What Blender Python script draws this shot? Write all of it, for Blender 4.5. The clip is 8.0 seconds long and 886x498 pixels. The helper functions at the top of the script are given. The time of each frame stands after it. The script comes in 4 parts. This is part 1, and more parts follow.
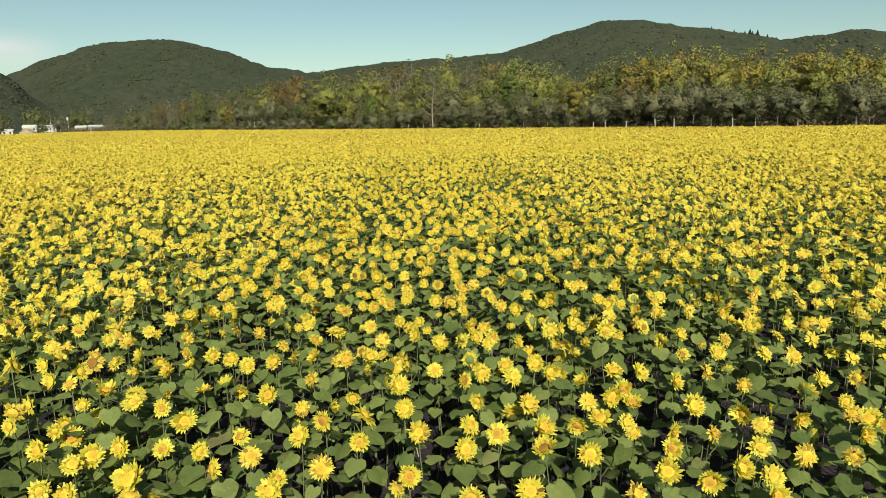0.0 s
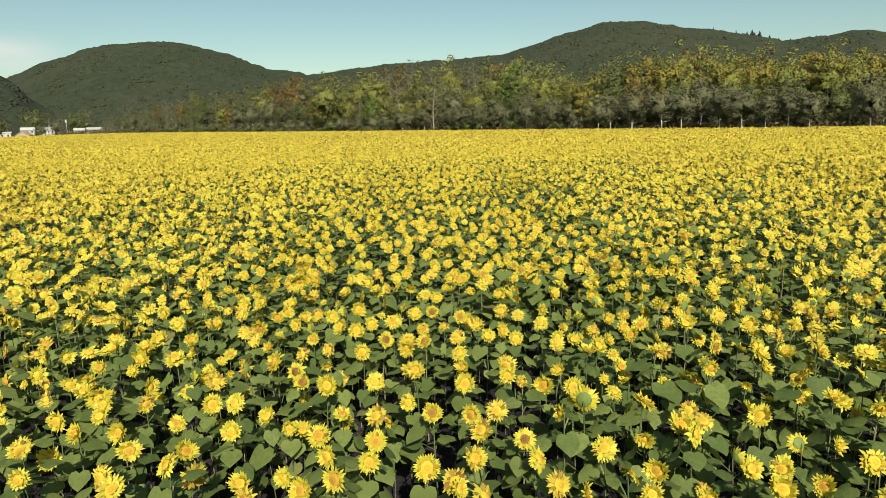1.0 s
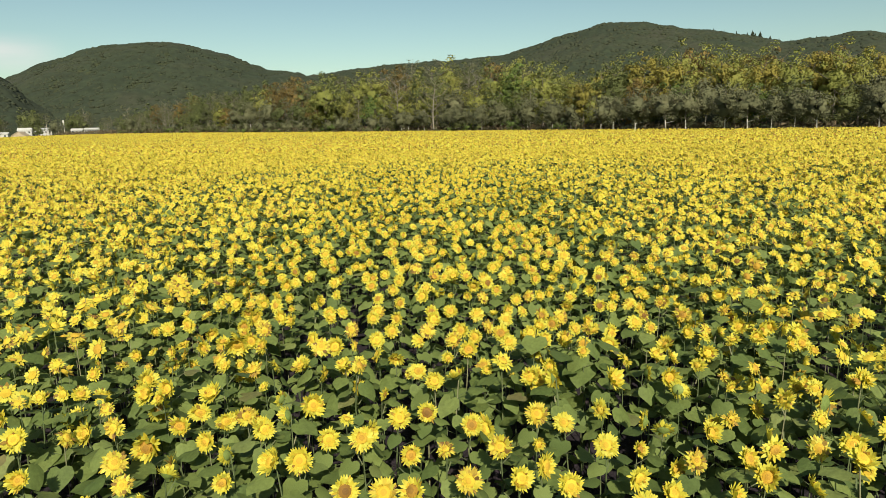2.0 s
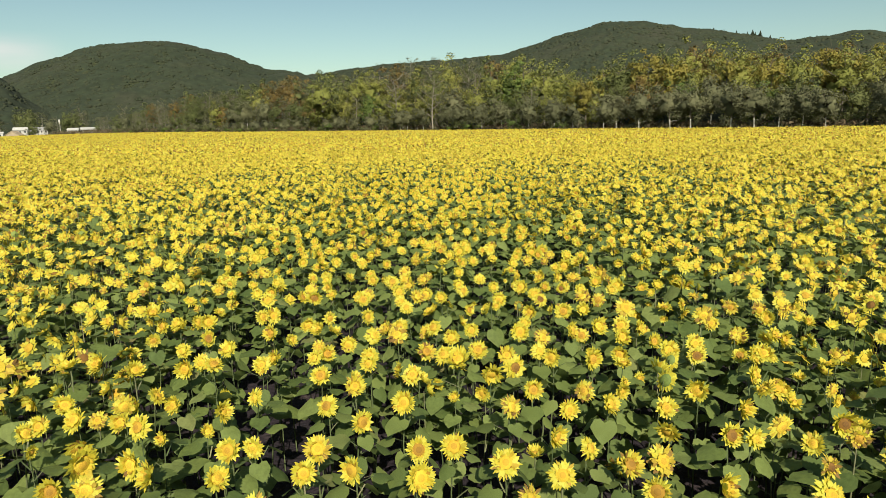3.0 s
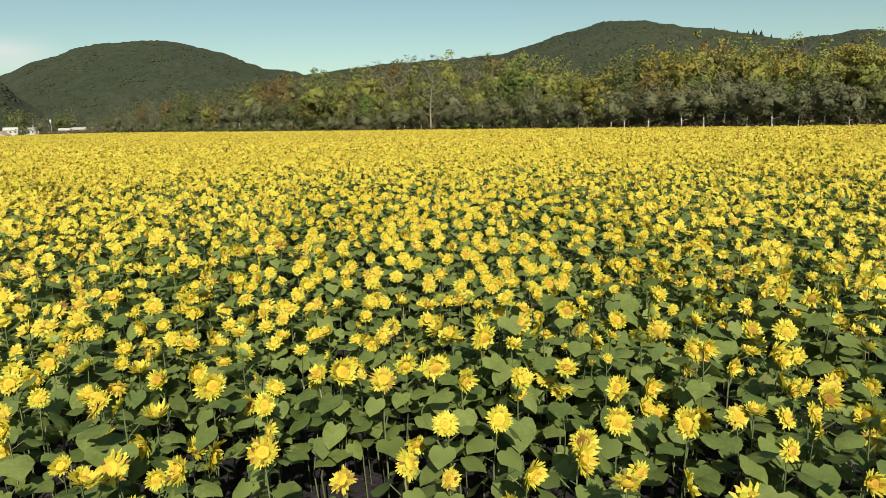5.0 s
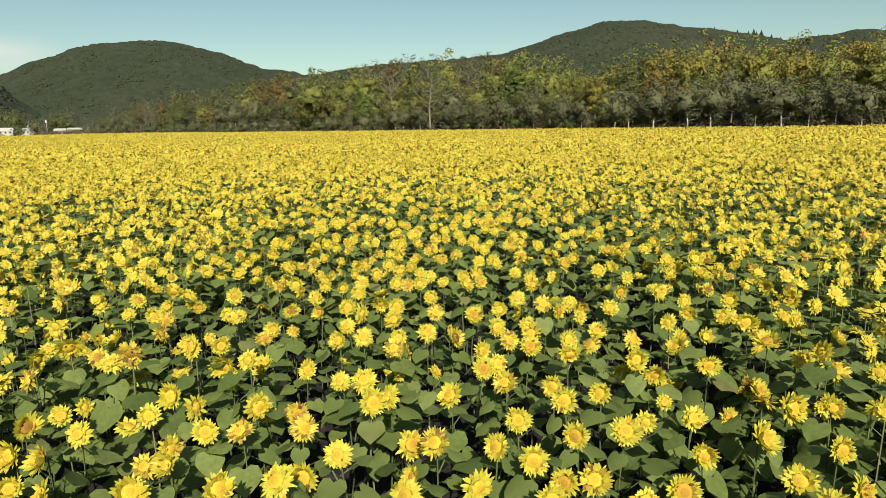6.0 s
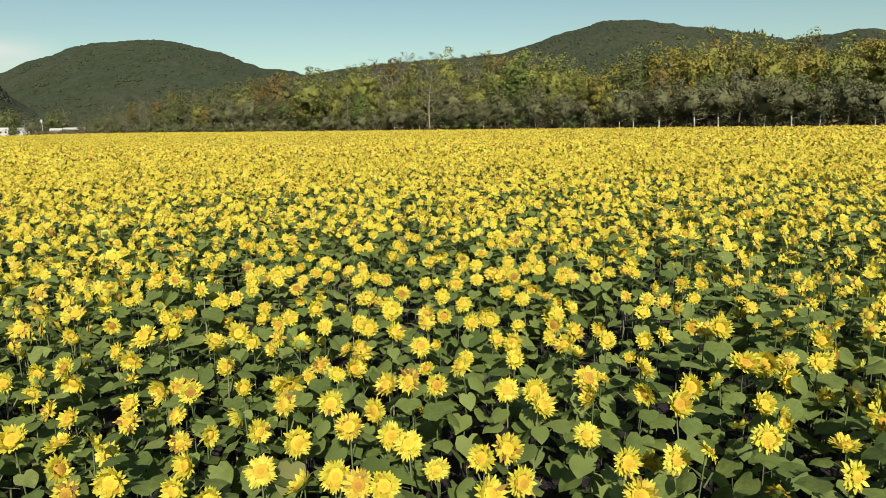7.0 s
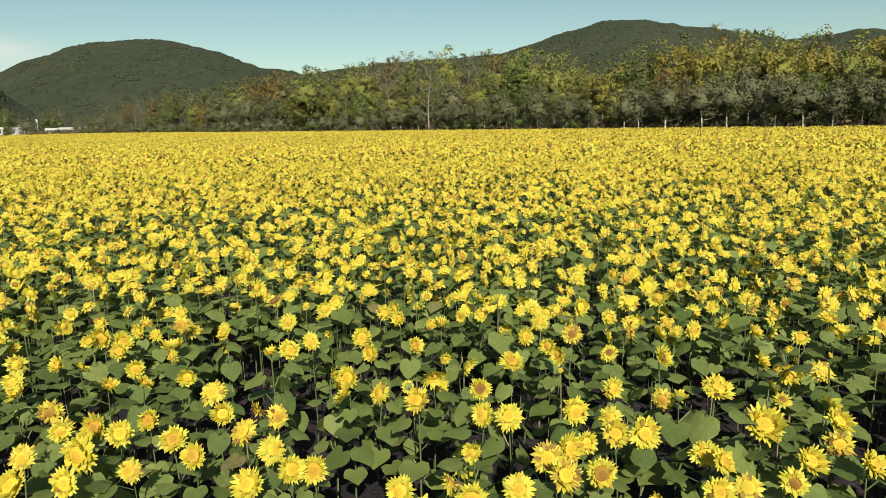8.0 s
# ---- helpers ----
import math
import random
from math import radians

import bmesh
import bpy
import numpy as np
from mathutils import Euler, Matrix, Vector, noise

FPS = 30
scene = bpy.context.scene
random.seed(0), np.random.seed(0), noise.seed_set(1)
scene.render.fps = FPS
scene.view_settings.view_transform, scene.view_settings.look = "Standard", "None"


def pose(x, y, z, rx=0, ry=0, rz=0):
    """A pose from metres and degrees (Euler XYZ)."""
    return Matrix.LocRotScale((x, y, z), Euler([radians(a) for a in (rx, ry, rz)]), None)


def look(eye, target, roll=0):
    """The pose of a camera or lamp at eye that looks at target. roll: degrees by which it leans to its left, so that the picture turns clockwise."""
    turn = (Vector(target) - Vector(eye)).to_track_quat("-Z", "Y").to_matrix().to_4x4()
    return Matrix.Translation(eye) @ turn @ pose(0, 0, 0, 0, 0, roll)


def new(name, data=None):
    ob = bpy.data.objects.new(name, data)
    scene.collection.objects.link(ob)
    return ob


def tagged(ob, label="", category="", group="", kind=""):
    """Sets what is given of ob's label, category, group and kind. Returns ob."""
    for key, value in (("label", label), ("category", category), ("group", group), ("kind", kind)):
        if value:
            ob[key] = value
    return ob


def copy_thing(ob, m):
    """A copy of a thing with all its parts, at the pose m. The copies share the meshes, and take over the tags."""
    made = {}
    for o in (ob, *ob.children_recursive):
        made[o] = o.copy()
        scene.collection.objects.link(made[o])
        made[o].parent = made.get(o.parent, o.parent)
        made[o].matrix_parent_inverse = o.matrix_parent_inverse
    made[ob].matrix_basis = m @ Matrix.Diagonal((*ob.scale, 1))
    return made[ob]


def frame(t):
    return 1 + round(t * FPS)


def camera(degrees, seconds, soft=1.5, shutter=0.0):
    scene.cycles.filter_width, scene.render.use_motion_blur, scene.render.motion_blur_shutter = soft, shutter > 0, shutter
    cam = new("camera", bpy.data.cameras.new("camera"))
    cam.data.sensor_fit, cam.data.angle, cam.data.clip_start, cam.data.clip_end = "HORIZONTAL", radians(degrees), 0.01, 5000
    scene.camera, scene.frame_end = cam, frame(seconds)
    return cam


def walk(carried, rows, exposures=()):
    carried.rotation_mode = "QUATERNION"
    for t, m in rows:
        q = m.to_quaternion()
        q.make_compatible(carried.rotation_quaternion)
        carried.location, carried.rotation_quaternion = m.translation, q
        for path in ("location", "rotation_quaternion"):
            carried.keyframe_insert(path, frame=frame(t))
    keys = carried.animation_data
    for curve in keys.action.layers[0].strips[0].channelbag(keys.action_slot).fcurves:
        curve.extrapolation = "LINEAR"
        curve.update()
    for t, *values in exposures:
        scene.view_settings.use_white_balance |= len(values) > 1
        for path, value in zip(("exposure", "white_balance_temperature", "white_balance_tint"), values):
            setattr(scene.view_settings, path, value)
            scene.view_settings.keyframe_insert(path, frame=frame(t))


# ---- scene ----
import itertools

cam = camera(70.0, 8.0, soft=0.75)
# seconds, eye x y z, yaw, pitch, roll
PATH = [
    (0, 0.000, 0.000, 3.697, -1.02, -11.23, -1.21),
    (0.5, 0.073, 2.472, 3.656, -0.97, -11.11, -1.33),
    (1, 0.121, 4.455, 3.633, -0.89, -11.07, -1.32),
    (1.5, 0.142, 5.959, 3.620, -0.89, -11.00, -1.30),
    (3, 0.259, 11.361, 3.400, -0.96, -11.04, -1.30),
    (3.5, 0.317, 13.645, 3.298, -0.99, -11.08, -1.33),
    (4, 0.394, 16.000, 3.166, -1.01, -11.07, -1.26),
    (4.5, 0.485, 18.217, 3.127, -0.99, -11.04, -1.31),
    (6, 0.679, 24.846, 3.141, -1.06, -11.00, -1.35),
    (6.5, 0.744, 26.989, 3.153, -1.06, -11.01, -1.36),
    (7, 0.817, 29.258, 3.166, -1.08, -11.02, -1.35),
    (7.5, 0.875, 31.521, 3.178, -1.11, -11.01, -1.30),
    (8, 0.936, 33.875, 3.185, -1.12, -11.02, -1.31),
]


def aim(x, y, z, yaw, pitch, roll):
    """Camera pose from its eye and its yaw to the left, pitch up and roll."""
    a, p = radians(yaw), radians(pitch)
    ahead = Vector((-math.sin(a) * math.cos(p), math.cos(a) * math.cos(p), math.sin(p)))
    return look((x, y, z), Vector((x, y, z)) + ahead, roll)


EXPOSURE = 0.74
walk(cam, [(t, aim(*row)) for t, *row in PATH], [(0.0, EXPOSURE, 6950, 5.5), (8.0, EXPOSURE, 6950, 5.5)])

# ---------------------------------------------------------------- sky and sun
SUN_AZ, SUN_EL = radians(172), radians(36)
to_sun = Vector((math.sin(SUN_AZ) * math.cos(SUN_EL), math.cos(SUN_AZ) * math.cos(SUN_EL), math.sin(SUN_EL)))
world = bpy.data.worlds.new("sky")
scene.world = world
world.use_nodes = True
wn, wl = world.node_tree.nodes, world.node_tree.links
wn.clear()
sky = wn.new("ShaderNodeTexSky")
sky.sky_type, sky.sun_disc = "NISHITA", False
sky.sun_elevation, sky.sun_rotation = SUN_EL, SUN_AZ
sky.air_density, sky.dust_density, sky.ozone_density = 1.0, 0.6, 1.0
back = wn.new("ShaderNodeBackground")
back.inputs["Strength"].default_value = 0.063
out = wn.new("ShaderNodeOutputWorld")
# one thin bank of cloud low in the west
wtc, wdot, wedge, wnoise, wmul, wmix = (wn.new("ShaderNode" + k) for k in ("TexCoord", "VectorMath", "MapRange", "TexNoise", "Math", "Mix"))
wdot.operation, wmul.operation, wmix.data_type = "DOT_PRODUCT", "MULTIPLY", "RGBA"
cb, ce = radians(-34.5), radians(6.2)
wdot.inputs[1].default_value = (math.sin(cb) * math.cos(ce), math.cos(cb) * math.cos(ce), math.sin(ce))
wedge.inputs["From Min"].default_value, wedge.inputs["From Max"].default_value = math.cos(radians(6.5)), math.cos(radians(0.3))
wedge.interpolation_type = "SMOOTHSTEP"
wstretch = wn.new("ShaderNodeMapping")
wstretch.inputs["Scale"].default_value = (5, 5, 40)
wnoise.inputs["Scale"].default_value, wnoise.inputs["Detail"].default_value = 1.6, 5.0
wl.new(wtc.outputs["Generated"], wdot.inputs[0])
wl.new(wtc.outputs["Generated"], wstretch.inputs["Vector"])
wl.new(wstretch.outputs[0], wnoise.inputs["Vector"])
wl.new(wdot.outputs["Value"], wedge.inputs["Value"])
wl.new(wedge.outputs[0], wmul.inputs[0])
wl.new(wnoise.outputs["Fac"], wmul.inputs[1])
wsplit, wlow, whigh, wband, wall_mask = (wn.new("ShaderNode" + k) for k in ("SeparateXYZ", "MapRange", "MapRange", "Math", "Math"))
wband.operation = wall_mask.operation = "MULTIPLY"
wlow.interpolation_type = whigh.interpolation_type = "SMOOTHSTEP"
wlow.inputs["From Min"].default_value, wlow.inputs["From Max"].default_value = 0.07, 0.10
whigh.inputs["From Min"].default_value, whigh.inputs["From Max"].default_value = 0.132, 0.108
wl.new(wtc.outputs["Generated"], wsplit.inputs[0])
wl.new(wsplit.outputs["Z"], wlow.inputs["Value"])
wl.new(wsplit.outputs["Z"], whigh.inputs["Value"])
wl.new(wlow.outputs[0], wband.inputs[0])
wl.new(whigh.outputs[0], wband.inputs[1])
wl.new(wband.outputs[0], wall_mask.inputs[0])
wl.new(wmul.outputs[0], wall_mask.inputs[1])
wl.new(wall_mask.outputs[0], wmix.inputs[0])
wl.new(sky.outputs[0], wmix.inputs[6])
wmix.inputs[7].default_value = (8.6, 7.9, 9.2, 1)
# the pale blue-green of this sky
wtint = wn.new("ShaderNodeMix")
wtint.data_type, wtint.blend_type = "RGBA", "MULTIPLY"
wtint.inputs[0].default_value, wtint.inputs[7].default_value = 1.0, (0.91, 0.99, 0.88, 1)
wl.new(wmix.outputs[2], wtint.inputs[6])
wl.new(wtint.outputs[2], back.inputs["Color"])
wl.new(back.outputs[0], out.inputs["Surface"])

sun_data = bpy.data.lights.new("sun", "SUN")
sun_data.energy, sun_data.angle, sun_data.color = 4.0, radians(0.53), (1.0, 0.93, 0.82)
sun = new("sun", sun_data)
sun.matrix_world = look(to_sun * 60, (0, 0, 0))

# ---------------------------------------------------------------- materials


def shader(name):
    m = bpy.data.materials.new(name)
    m.use_nodes = True
    return m, m.node_tree.nodes, m.node_tree.links, m.node_tree.nodes["Principled BSDF"]


def rand_value(n, l):
    """One random value for each island of each object."""
    geo, info, add, frac = n.new("ShaderNodeNewGeometry"), n.new("ShaderNodeObjectInfo"), n.new("ShaderNodeMath"), n.new("ShaderNodeMath")
    add.operation, frac.operation = "ADD", "FRACT"
    l.new(geo.outputs["Random Per Island"], add.inputs[0])
    l.new(info.outputs["Random"], add.inputs[1])
    l.new(add.outputs[0], frac.inputs[0])
    return frac.outputs[0]


def tree_value(n, l):
    """A value that differs most from tree to tree, less from bough to bough and leaf to leaf."""
    geo, info = n.new("ShaderNodeNewGeometry"), n.new("ShaderNodeObjectInfo")
    total = None
    for source, share in ((info.outputs["Random"], 0.4), (geo.outputs["Random Per Island"], 0.22), (grain(n, l, 0.5, 3.0), 0.38)):
        m = n.new("ShaderNodeMath")
        m.operation = "MULTIPLY_ADD"
        m.inputs[1].default_value, m.inputs[2].default_value = share, 0.0
        l.new(source, m.inputs[0])
        if total:
            l.new(total, m.inputs[2])
        total = m.outputs[0]
    return total


def ramp(n, l, source, stops):
    r = n.new("ShaderNodeValToRGB")
    e = r.color_ramp.elements
    e[0].position, e[0].color = stops[0][0], (*stops[0][1], 1)
    e[1].position, e[1].color = stops[-1][0], (*stops[-1][1], 1)
    for at, c in stops[1:-1]:
        e.new(at).color = (*c, 1)
    l.new(source, r.inputs[0])
    return r.outputs[0]


def grain(n, l, scale, detail=4.0, rough=0.6):
    tc, t = n.new("ShaderNodeTexCoord"), n.new("ShaderNodeTexNoise")
    t.inputs["Scale"].default_value, t.inputs["Detail"].default_value, t.inputs["Roughness"].default_value = scale, detail, rough
    l.new(tc.outputs["Object"], t.inputs["Vector"])
    return t.outputs["Fac"]


def blend(n, l, a, b, fac, mode="MIX"):
    m = n.new("ShaderNodeMix")
    m.data_type, m.blend_type = "RGBA", mode
    for v, s in ((fac, 0), (a, 6), (b, 7)):
        if isinstance(v, (int, float)):
            m.inputs[s].default_value = v
        elif isinstance(v, tuple):
            m.inputs[s].default_value = (*v, 1)
        else:
            l.new(v, m.inputs[s])
    return m.outputs[2]


def surface(name, stops, fine=40.0, rough=0.8, thin=0.0, bump=0.0, bump_scale=60.0, by="island", coarse=0.0, contrast=0.35, metal=0.0):
    """A procedural surface: colours run along stops by a random value for each piece or by coarse noise, with finer grain over them."""
    m, n, l, p = shader(name)
    source = rand_value(n, l) if by == "island" else tree_value(n, l) if by == "tree" else grain(n, l, coarse)
    col = ramp(n, l, source, stops)
    shade = ramp(n, l, grain(n, l, fine), ((0.25, (1 - contrast,) * 3), (0.75, (1 + contrast,) * 3)))
    col = blend(n, l, col, shade, 1.0, "MULTIPLY")
    l.new(col, p.inputs["Base Color"])
    p.inputs["Roughness"].default_value, p.inputs["Metallic"].default_value = rough, metal
    p.inputs["Specular IOR Level"].default_value = 0.3
    if bump:
        b = n.new("ShaderNodeBump")
        b.inputs["Strength"].default_value, b.inputs["Distance"].default_value = bump, 0.05
        l.new(grain(n, l, bump_scale), b.inputs["Height"])
        l.new(b.outputs[0], p.inputs["Normal"])
    if thin:
        tr, mix = n.new("ShaderNodeBsdfTranslucent"), n.new("ShaderNodeMixShader")
        l.new(col, tr.inputs["Color"])
        mix.inputs[0].default_value = thin
        l.new(p.outputs[0], mix.inputs[1])
        l.new(tr.outputs[0], mix.inputs[2])
        l.new(mix.outputs[0], n["Material Output"].inputs["Surface"])
    return m


PETAL = surface("petal_yellow", ((0.0, (0.46, 0.30, 0.035)), (0.07, (0.535, 0.43, 0.040)), (0.35, (0.565, 0.505, 0.054)), (1.0, (0.61, 0.575, 0.084))), 90, 0.6, 0.3, contrast=0.15)
PETAL_DRY = surface("withered_petal", ((0.0, (0.18, 0.10, 0.035)), (0.3, (0.33, 0.215, 0.04)), (0.6, (0.48, 0.36, 0.045)), (1.0, (0.57, 0.475, 0.06))), 90, 0.75, 0.25, contrast=0.2)
DISC = surface("disc_florets", ((0.0, (0.16, 0.08, 0.02)), (0.06, (0.42, 0.245, 0.03)), (0.25, (0.50, 0.345, 0.033)), (1.0, (0.56, 0.425, 0.042))), 160, 0.85, contrast=0.2, bump=0.3, bump_scale=200)
DISC_CORE = surface("disc_core", ((0.0, (0.12, 0.06, 0.02)), (0.06, (0.32, 0.18, 0.025)), (0.3, (0.44, 0.265, 0.029)), (1.0, (0.52, 0.33, 0.034))), 160, 0.9, contrast=0.3)
CALYX = surface("calyx_green", ((0.0, (0.12, 0.17, 0.04)), (1.0, (0.19, 0.24, 0.06))), 60, 0.7, contrast=0.2)
LEAF = surface("sunflower_leaf", ((0.0, (0.094, 0.138, 0.039)), (0.45, (0.144, 0.190, 0.051)), (0.9, (0.190, 0.240, 0.067)), (0.985, (0.21, 0.25, 0.08)), (1.0, (0.19, 0.17, 0.07))), 30, 0.68, 0.34, bump=0.2, bump_scale=45, contrast=0.2)
STEM = surface("sunflower_stem", ((0.0, (0.075, 0.105, 0.04)), (0.8, (0.115, 0.14, 0.06)), (1.0, (0.22, 0.21, 0.12))), 50, 0.7, contrast=0.2)
# soil, its colour darkened and tinted violet to carry the shade between plants
SHADED_SOIL = surface("shade_tinted_soil", ((0.35, (0.016, 0.012, 0.018)), (0.6, (0.029, 0.021, 0.027)), (0.8, (0.064, 0.046, 0.042))), 11.0, 0.95, by="noise", coarse=1.6, bump=1.0, bump_scale=16, contrast=0.5)
GRASSLAND = surface("grassland", ((0.3, (0.06, 0.08, 0.025)), (0.55, (0.09, 0.11, 0.03)), (0.75, (0.13, 0.12, 0.05))), 1.2, 0.95, by="noise", coarse=0.05, bump=0.5, bump_scale=5, contrast=0.4)
WOODFLOOR = surface("wooded_slope", ((0.3, (0.026, 0.034, 0.013)), (0.7, (0.038, 0.044, 0.018))), 0.25, 0.95, by="noise", coarse=0.012, contrast=0.5)
CANOPY = surface("far_canopy", ((0.3, (0.0216, 0.0309, 0.0163)), (0.5, (0.0263, 0.0350, 0.0189)), (0.62, (0.0329, 0.0381, 0.0214)), (0.75, (0.0385, 0.0391, 0.0245))), 0.11, 0.95, by="noise", coarse=0.009, contrast=0.36)
CROWNS = surface("far_crowns", ((0.2, (0.0226, 0.0319, 0.0173)), (0.5, (0.0273, 0.0361, 0.0194)), (0.7, (0.0329, 0.0391, 0.0214)), (0.9, (0.0423, 0.0422, 0.0245))), 0.11, 0.95, by="tree", contrast=0.3)
BARK_PALE = surface("pale_bark", ((0.3, (0.34, 0.32, 0.27)), (0.7, (0.56, 0.53, 0.47))), 6.0, 0.9, by="noise", coarse=1.2, contrast=0.3)
BARK = surface("grey_bark", ((0.3, (0.16, 0.14, 0.11)), (0.7, (0.28, 0.25, 0.20))), 6.0, 0.95, by="noise", coarse=1.2, contrast=0.35)
BARK_DARK = surface("dark_upper_bark", ((0.3, (0.085, 0.075, 0.055)), (0.7, (0.16, 0.14, 0.11))), 6.0, 0.95, by="noise", coarse=1.2, contrast=0.3)
FOLIAGE = {
    "olive": surface("olive_leaves", ((0.0, (0.092, 0.115, 0.038)), (0.6, (0.141, 0.160, 0.057)), (1.0, (0.185, 0.196, 0.079))), 0.8, 0.85, 0.35, by="tree", contrast=0.3),
    "lime": surface("yellow_green_leaves", ((0.0, (0.146, 0.169, 0.044)), (0.5, (0.235, 0.247, 0.060)), (1.0, (0.342, 0.323, 0.086))), 0.8, 0.85, 0.35, by="tree", contrast=0.3),
    "dark": surface("dark_green_leaves", ((0.0, (0.084, 0.124, 0.035)), (0.6, (0.133, 0.185, 0.046)), (1.0, (0.200, 0.256, 0.062))), 0.8, 0.85, 0.35, by="tree", contrast=0.3),
    "ochre": surface("ochre_leaves", ((0.0, (0.114, 0.085, 0.032)), (0.5, (0.195, 0.140, 0.046)), (1.0, (0.276, 0.195, 0.060))), 0.8, 0.85, 0.35, by="tree", contrast=0.3),
    "gold": surface("golden_leaves", ((0.0, (0.165, 0.152, 0.036)), (0.5, (0.262, 0.229, 0.051)), (1.0, (0.348, 0.284, 0.067))), 0.8, 0.85, 0.35, by="tree", contrast=0.3),
    "grey": surface("thin_grey_leaves", ((0.0, (0.102, 0.105, 0.053)), (0.6, (0.144, 0.148, 0.075)), (1.0, (0.190, 0.179, 0.090))), 0.8, 0.9, 0.35, by="tree", contrast=0.25),
    "dusk": surface("grey_green_leaves", ((0.0, (0.112, 0.118, 0.062)), (0.6, (0.152, 0.156, 0.082)), (1.0, (0.205, 0.198, 0.106))), 0.8, 0.9, 0.3, by="tree", contrast=0.22),
}
BRUSH = surface("dry_brush", ((0.0, (0.075, 0.062, 0.038)), (0.6, (0.125, 0.10, 0.058)), (1.0, (0.17, 0.12, 0.072))), 1.5, 0.9, 0.1, contrast=0.3)

# ---------------------------------------------------------------- mesh helpers


def mesh_of(name, verts, tris, mats, index=None, smooth=False):
    """One mesh from arrays of places and triangles."""
    me = bpy.data.meshes.new(name)
    verts, tris = np.asarray(verts, np.float32), np.asarray(tris, np.int32)
    me.vertices.add(len(verts))
    me.vertices.foreach_set("co", verts.ravel())
    me.loops.add(tris.size)
    me.loops.foreach_set("vertex_index", tris.ravel())
    me.polygons.add(len(tris))
    me.polygons.foreach_set("loop_start", np.arange(0, tris.size, 3, dtype=np.int32))
    me.polygons.foreach_set("loop_total", np.full(len(tris), 3, np.int32))
    if index is not None:
        me.polygons.foreach_set("material_index", np.asarray(index, np.int32))
    me.polygons.foreach_set("use_smooth", np.full(len(tris), smooth))
    for m in mats:
        me.materials.append(m)
    me.update(calc_edges=True)
    me.validate()
    return me


class Pile:
    """Gathers places and triangles."""

    def __init__(self):
        self.v, self.t, self.m, self.count = [], [], [], 0

    def add(self, v, t, m=0):
        v, t = np.asarray(v, float), np.asarray(t, int)
        self.v.append(v), self.t.append(t + self.count)
        self.m.append(np.full(len(t), m) if np.isscalar(m) else np.asarray(m))
        self.count += len(v)
        return self

    def all(self):
        return np.concatenate(self.v), np.concatenate(self.t), np.concatenate(self.m)


def scatter(template, turns, places, scales):
    """Copies of one template, as arrays: a 3x3 turn, a place and a scale for each."""
    v, t, m = template
    n = len(places)
    vs = np.einsum("nij,vj->nvi", turns, v) * np.reshape(scales, (n, 1, -1)) + places[:, None, :]
    ts = t[None] + (np.arange(n) * len(v))[:, None, None]
    return vs.reshape(-1, 3), ts.reshape(-1, 3), np.tile(m, n)


shared = {}


def piece(name, v, t, mat, parent, m=None, smooth=False):
    key = (name, id(v))
    if key not in shared:
        shared[key] = (mesh_of(name, v, t, [mat], None, smooth), v)
    o = new(name, shared[key][0])
    o.parent = parent
    if m is not None:
        o.matrix_basis = m
    return o


def turn_z(a):
    c, s, o, i = np.cos(a), np.sin(a), np.zeros_like(a), np.ones_like(a)
    return np.stack([np.stack([c, -s, o], -1), np.stack([s, c, o], -1), np.stack([o, o, i], -1)], -2)


def turn_x(a):
    c, s, o, i = np.cos(a), np.sin(a), np.zeros_like(a), np.ones_like(a)
    return np.stack([np.stack([i, o, o], -1), np.stack([o, c, -s], -1), np.stack([o, s, c], -1)], -2)


def tube(points, radii, sides=5):
    pts = np.asarray(points, float)
    d = np.gradient(pts, axis=0)
    d /= np.linalg.norm(d, axis=1, keepdims=True) + 1e-9
    ref = np.array([1.0, 0.1, 0.0]) if abs(d[0][2]) > 0.5 else np.array([0.0, 0.1, 1.0])
    a = np.cross(d, ref)
    a /= np.linalg.norm(a, axis=1, keepdims=True) + 1e-9
    b = np.cross(d, a)
    ang = np.arange(sides) * 2 * np.pi / sides
    v = pts[:, None] + np.asarray(radii)[:, None, None] * (np.cos(ang)[None, :, None] * a[:, None] + np.sin(ang)[None, :, None] * b[:, None])
    t = []
    for k in range(len(pts) - 1):
        for j in range(sides):
            p, q = k * sides + j, k * sides + (j + 1) % sides
            t += [(p, q, q + sides), (p, q + sides, p + sides)]
    return v.reshape(-1, 3), np.array(t)


def smoothstep(x):
    x = np.clip(x, 0, 1)
    return x * x * (3 - 2 * x)


def waves(x, y, scale, seed=0):
    """Cheap smooth noise between about -1 and 1, for arrays."""
    r = np.random.default_rng(seed)
    out = 0.0
    for k in range(6):
        a, f, ph = r.uniform(0, 2 * np.pi), r.uniform(0.6, 1.9) / scale, r.uniform(0, 6.28)
        out = out + np.sin((x * math.cos(a) + y * math.sin(a)) * f * 2 * np.pi + ph)
    return out / 3.2


# ---------------------------------------------------------------- ground
def tree_line(x):
    """How far off the wood's front stands."""
    return np.where(x > -110, 225 - 0.75 * x, 307.5 + 0.35 * (-110 - x))


def field_edge(x):
    return np.where(x > -100, 220.5 - 0.75 * x, 295.5 + 0.02 * (-100 - x))


def ground_z(x, y):
    x, y = np.asarray(x, float), np.asarray(y, float)
    up = np.clip(y - 145, 0, 220)
    g = 0.0105 * up * smoothstep(up / 25) * (1 + 0.35 * np.exp(-(((x + 140) / 40) ** 2))) * (1 - 0.25 * smoothstep((-165 - x) / 50))
    deep = (y - tree_line(x)) / 1.25 - 4
    g = g + 11 * smoothstep(deep / 75) * smoothstep((x + 190) / 70)
    return g


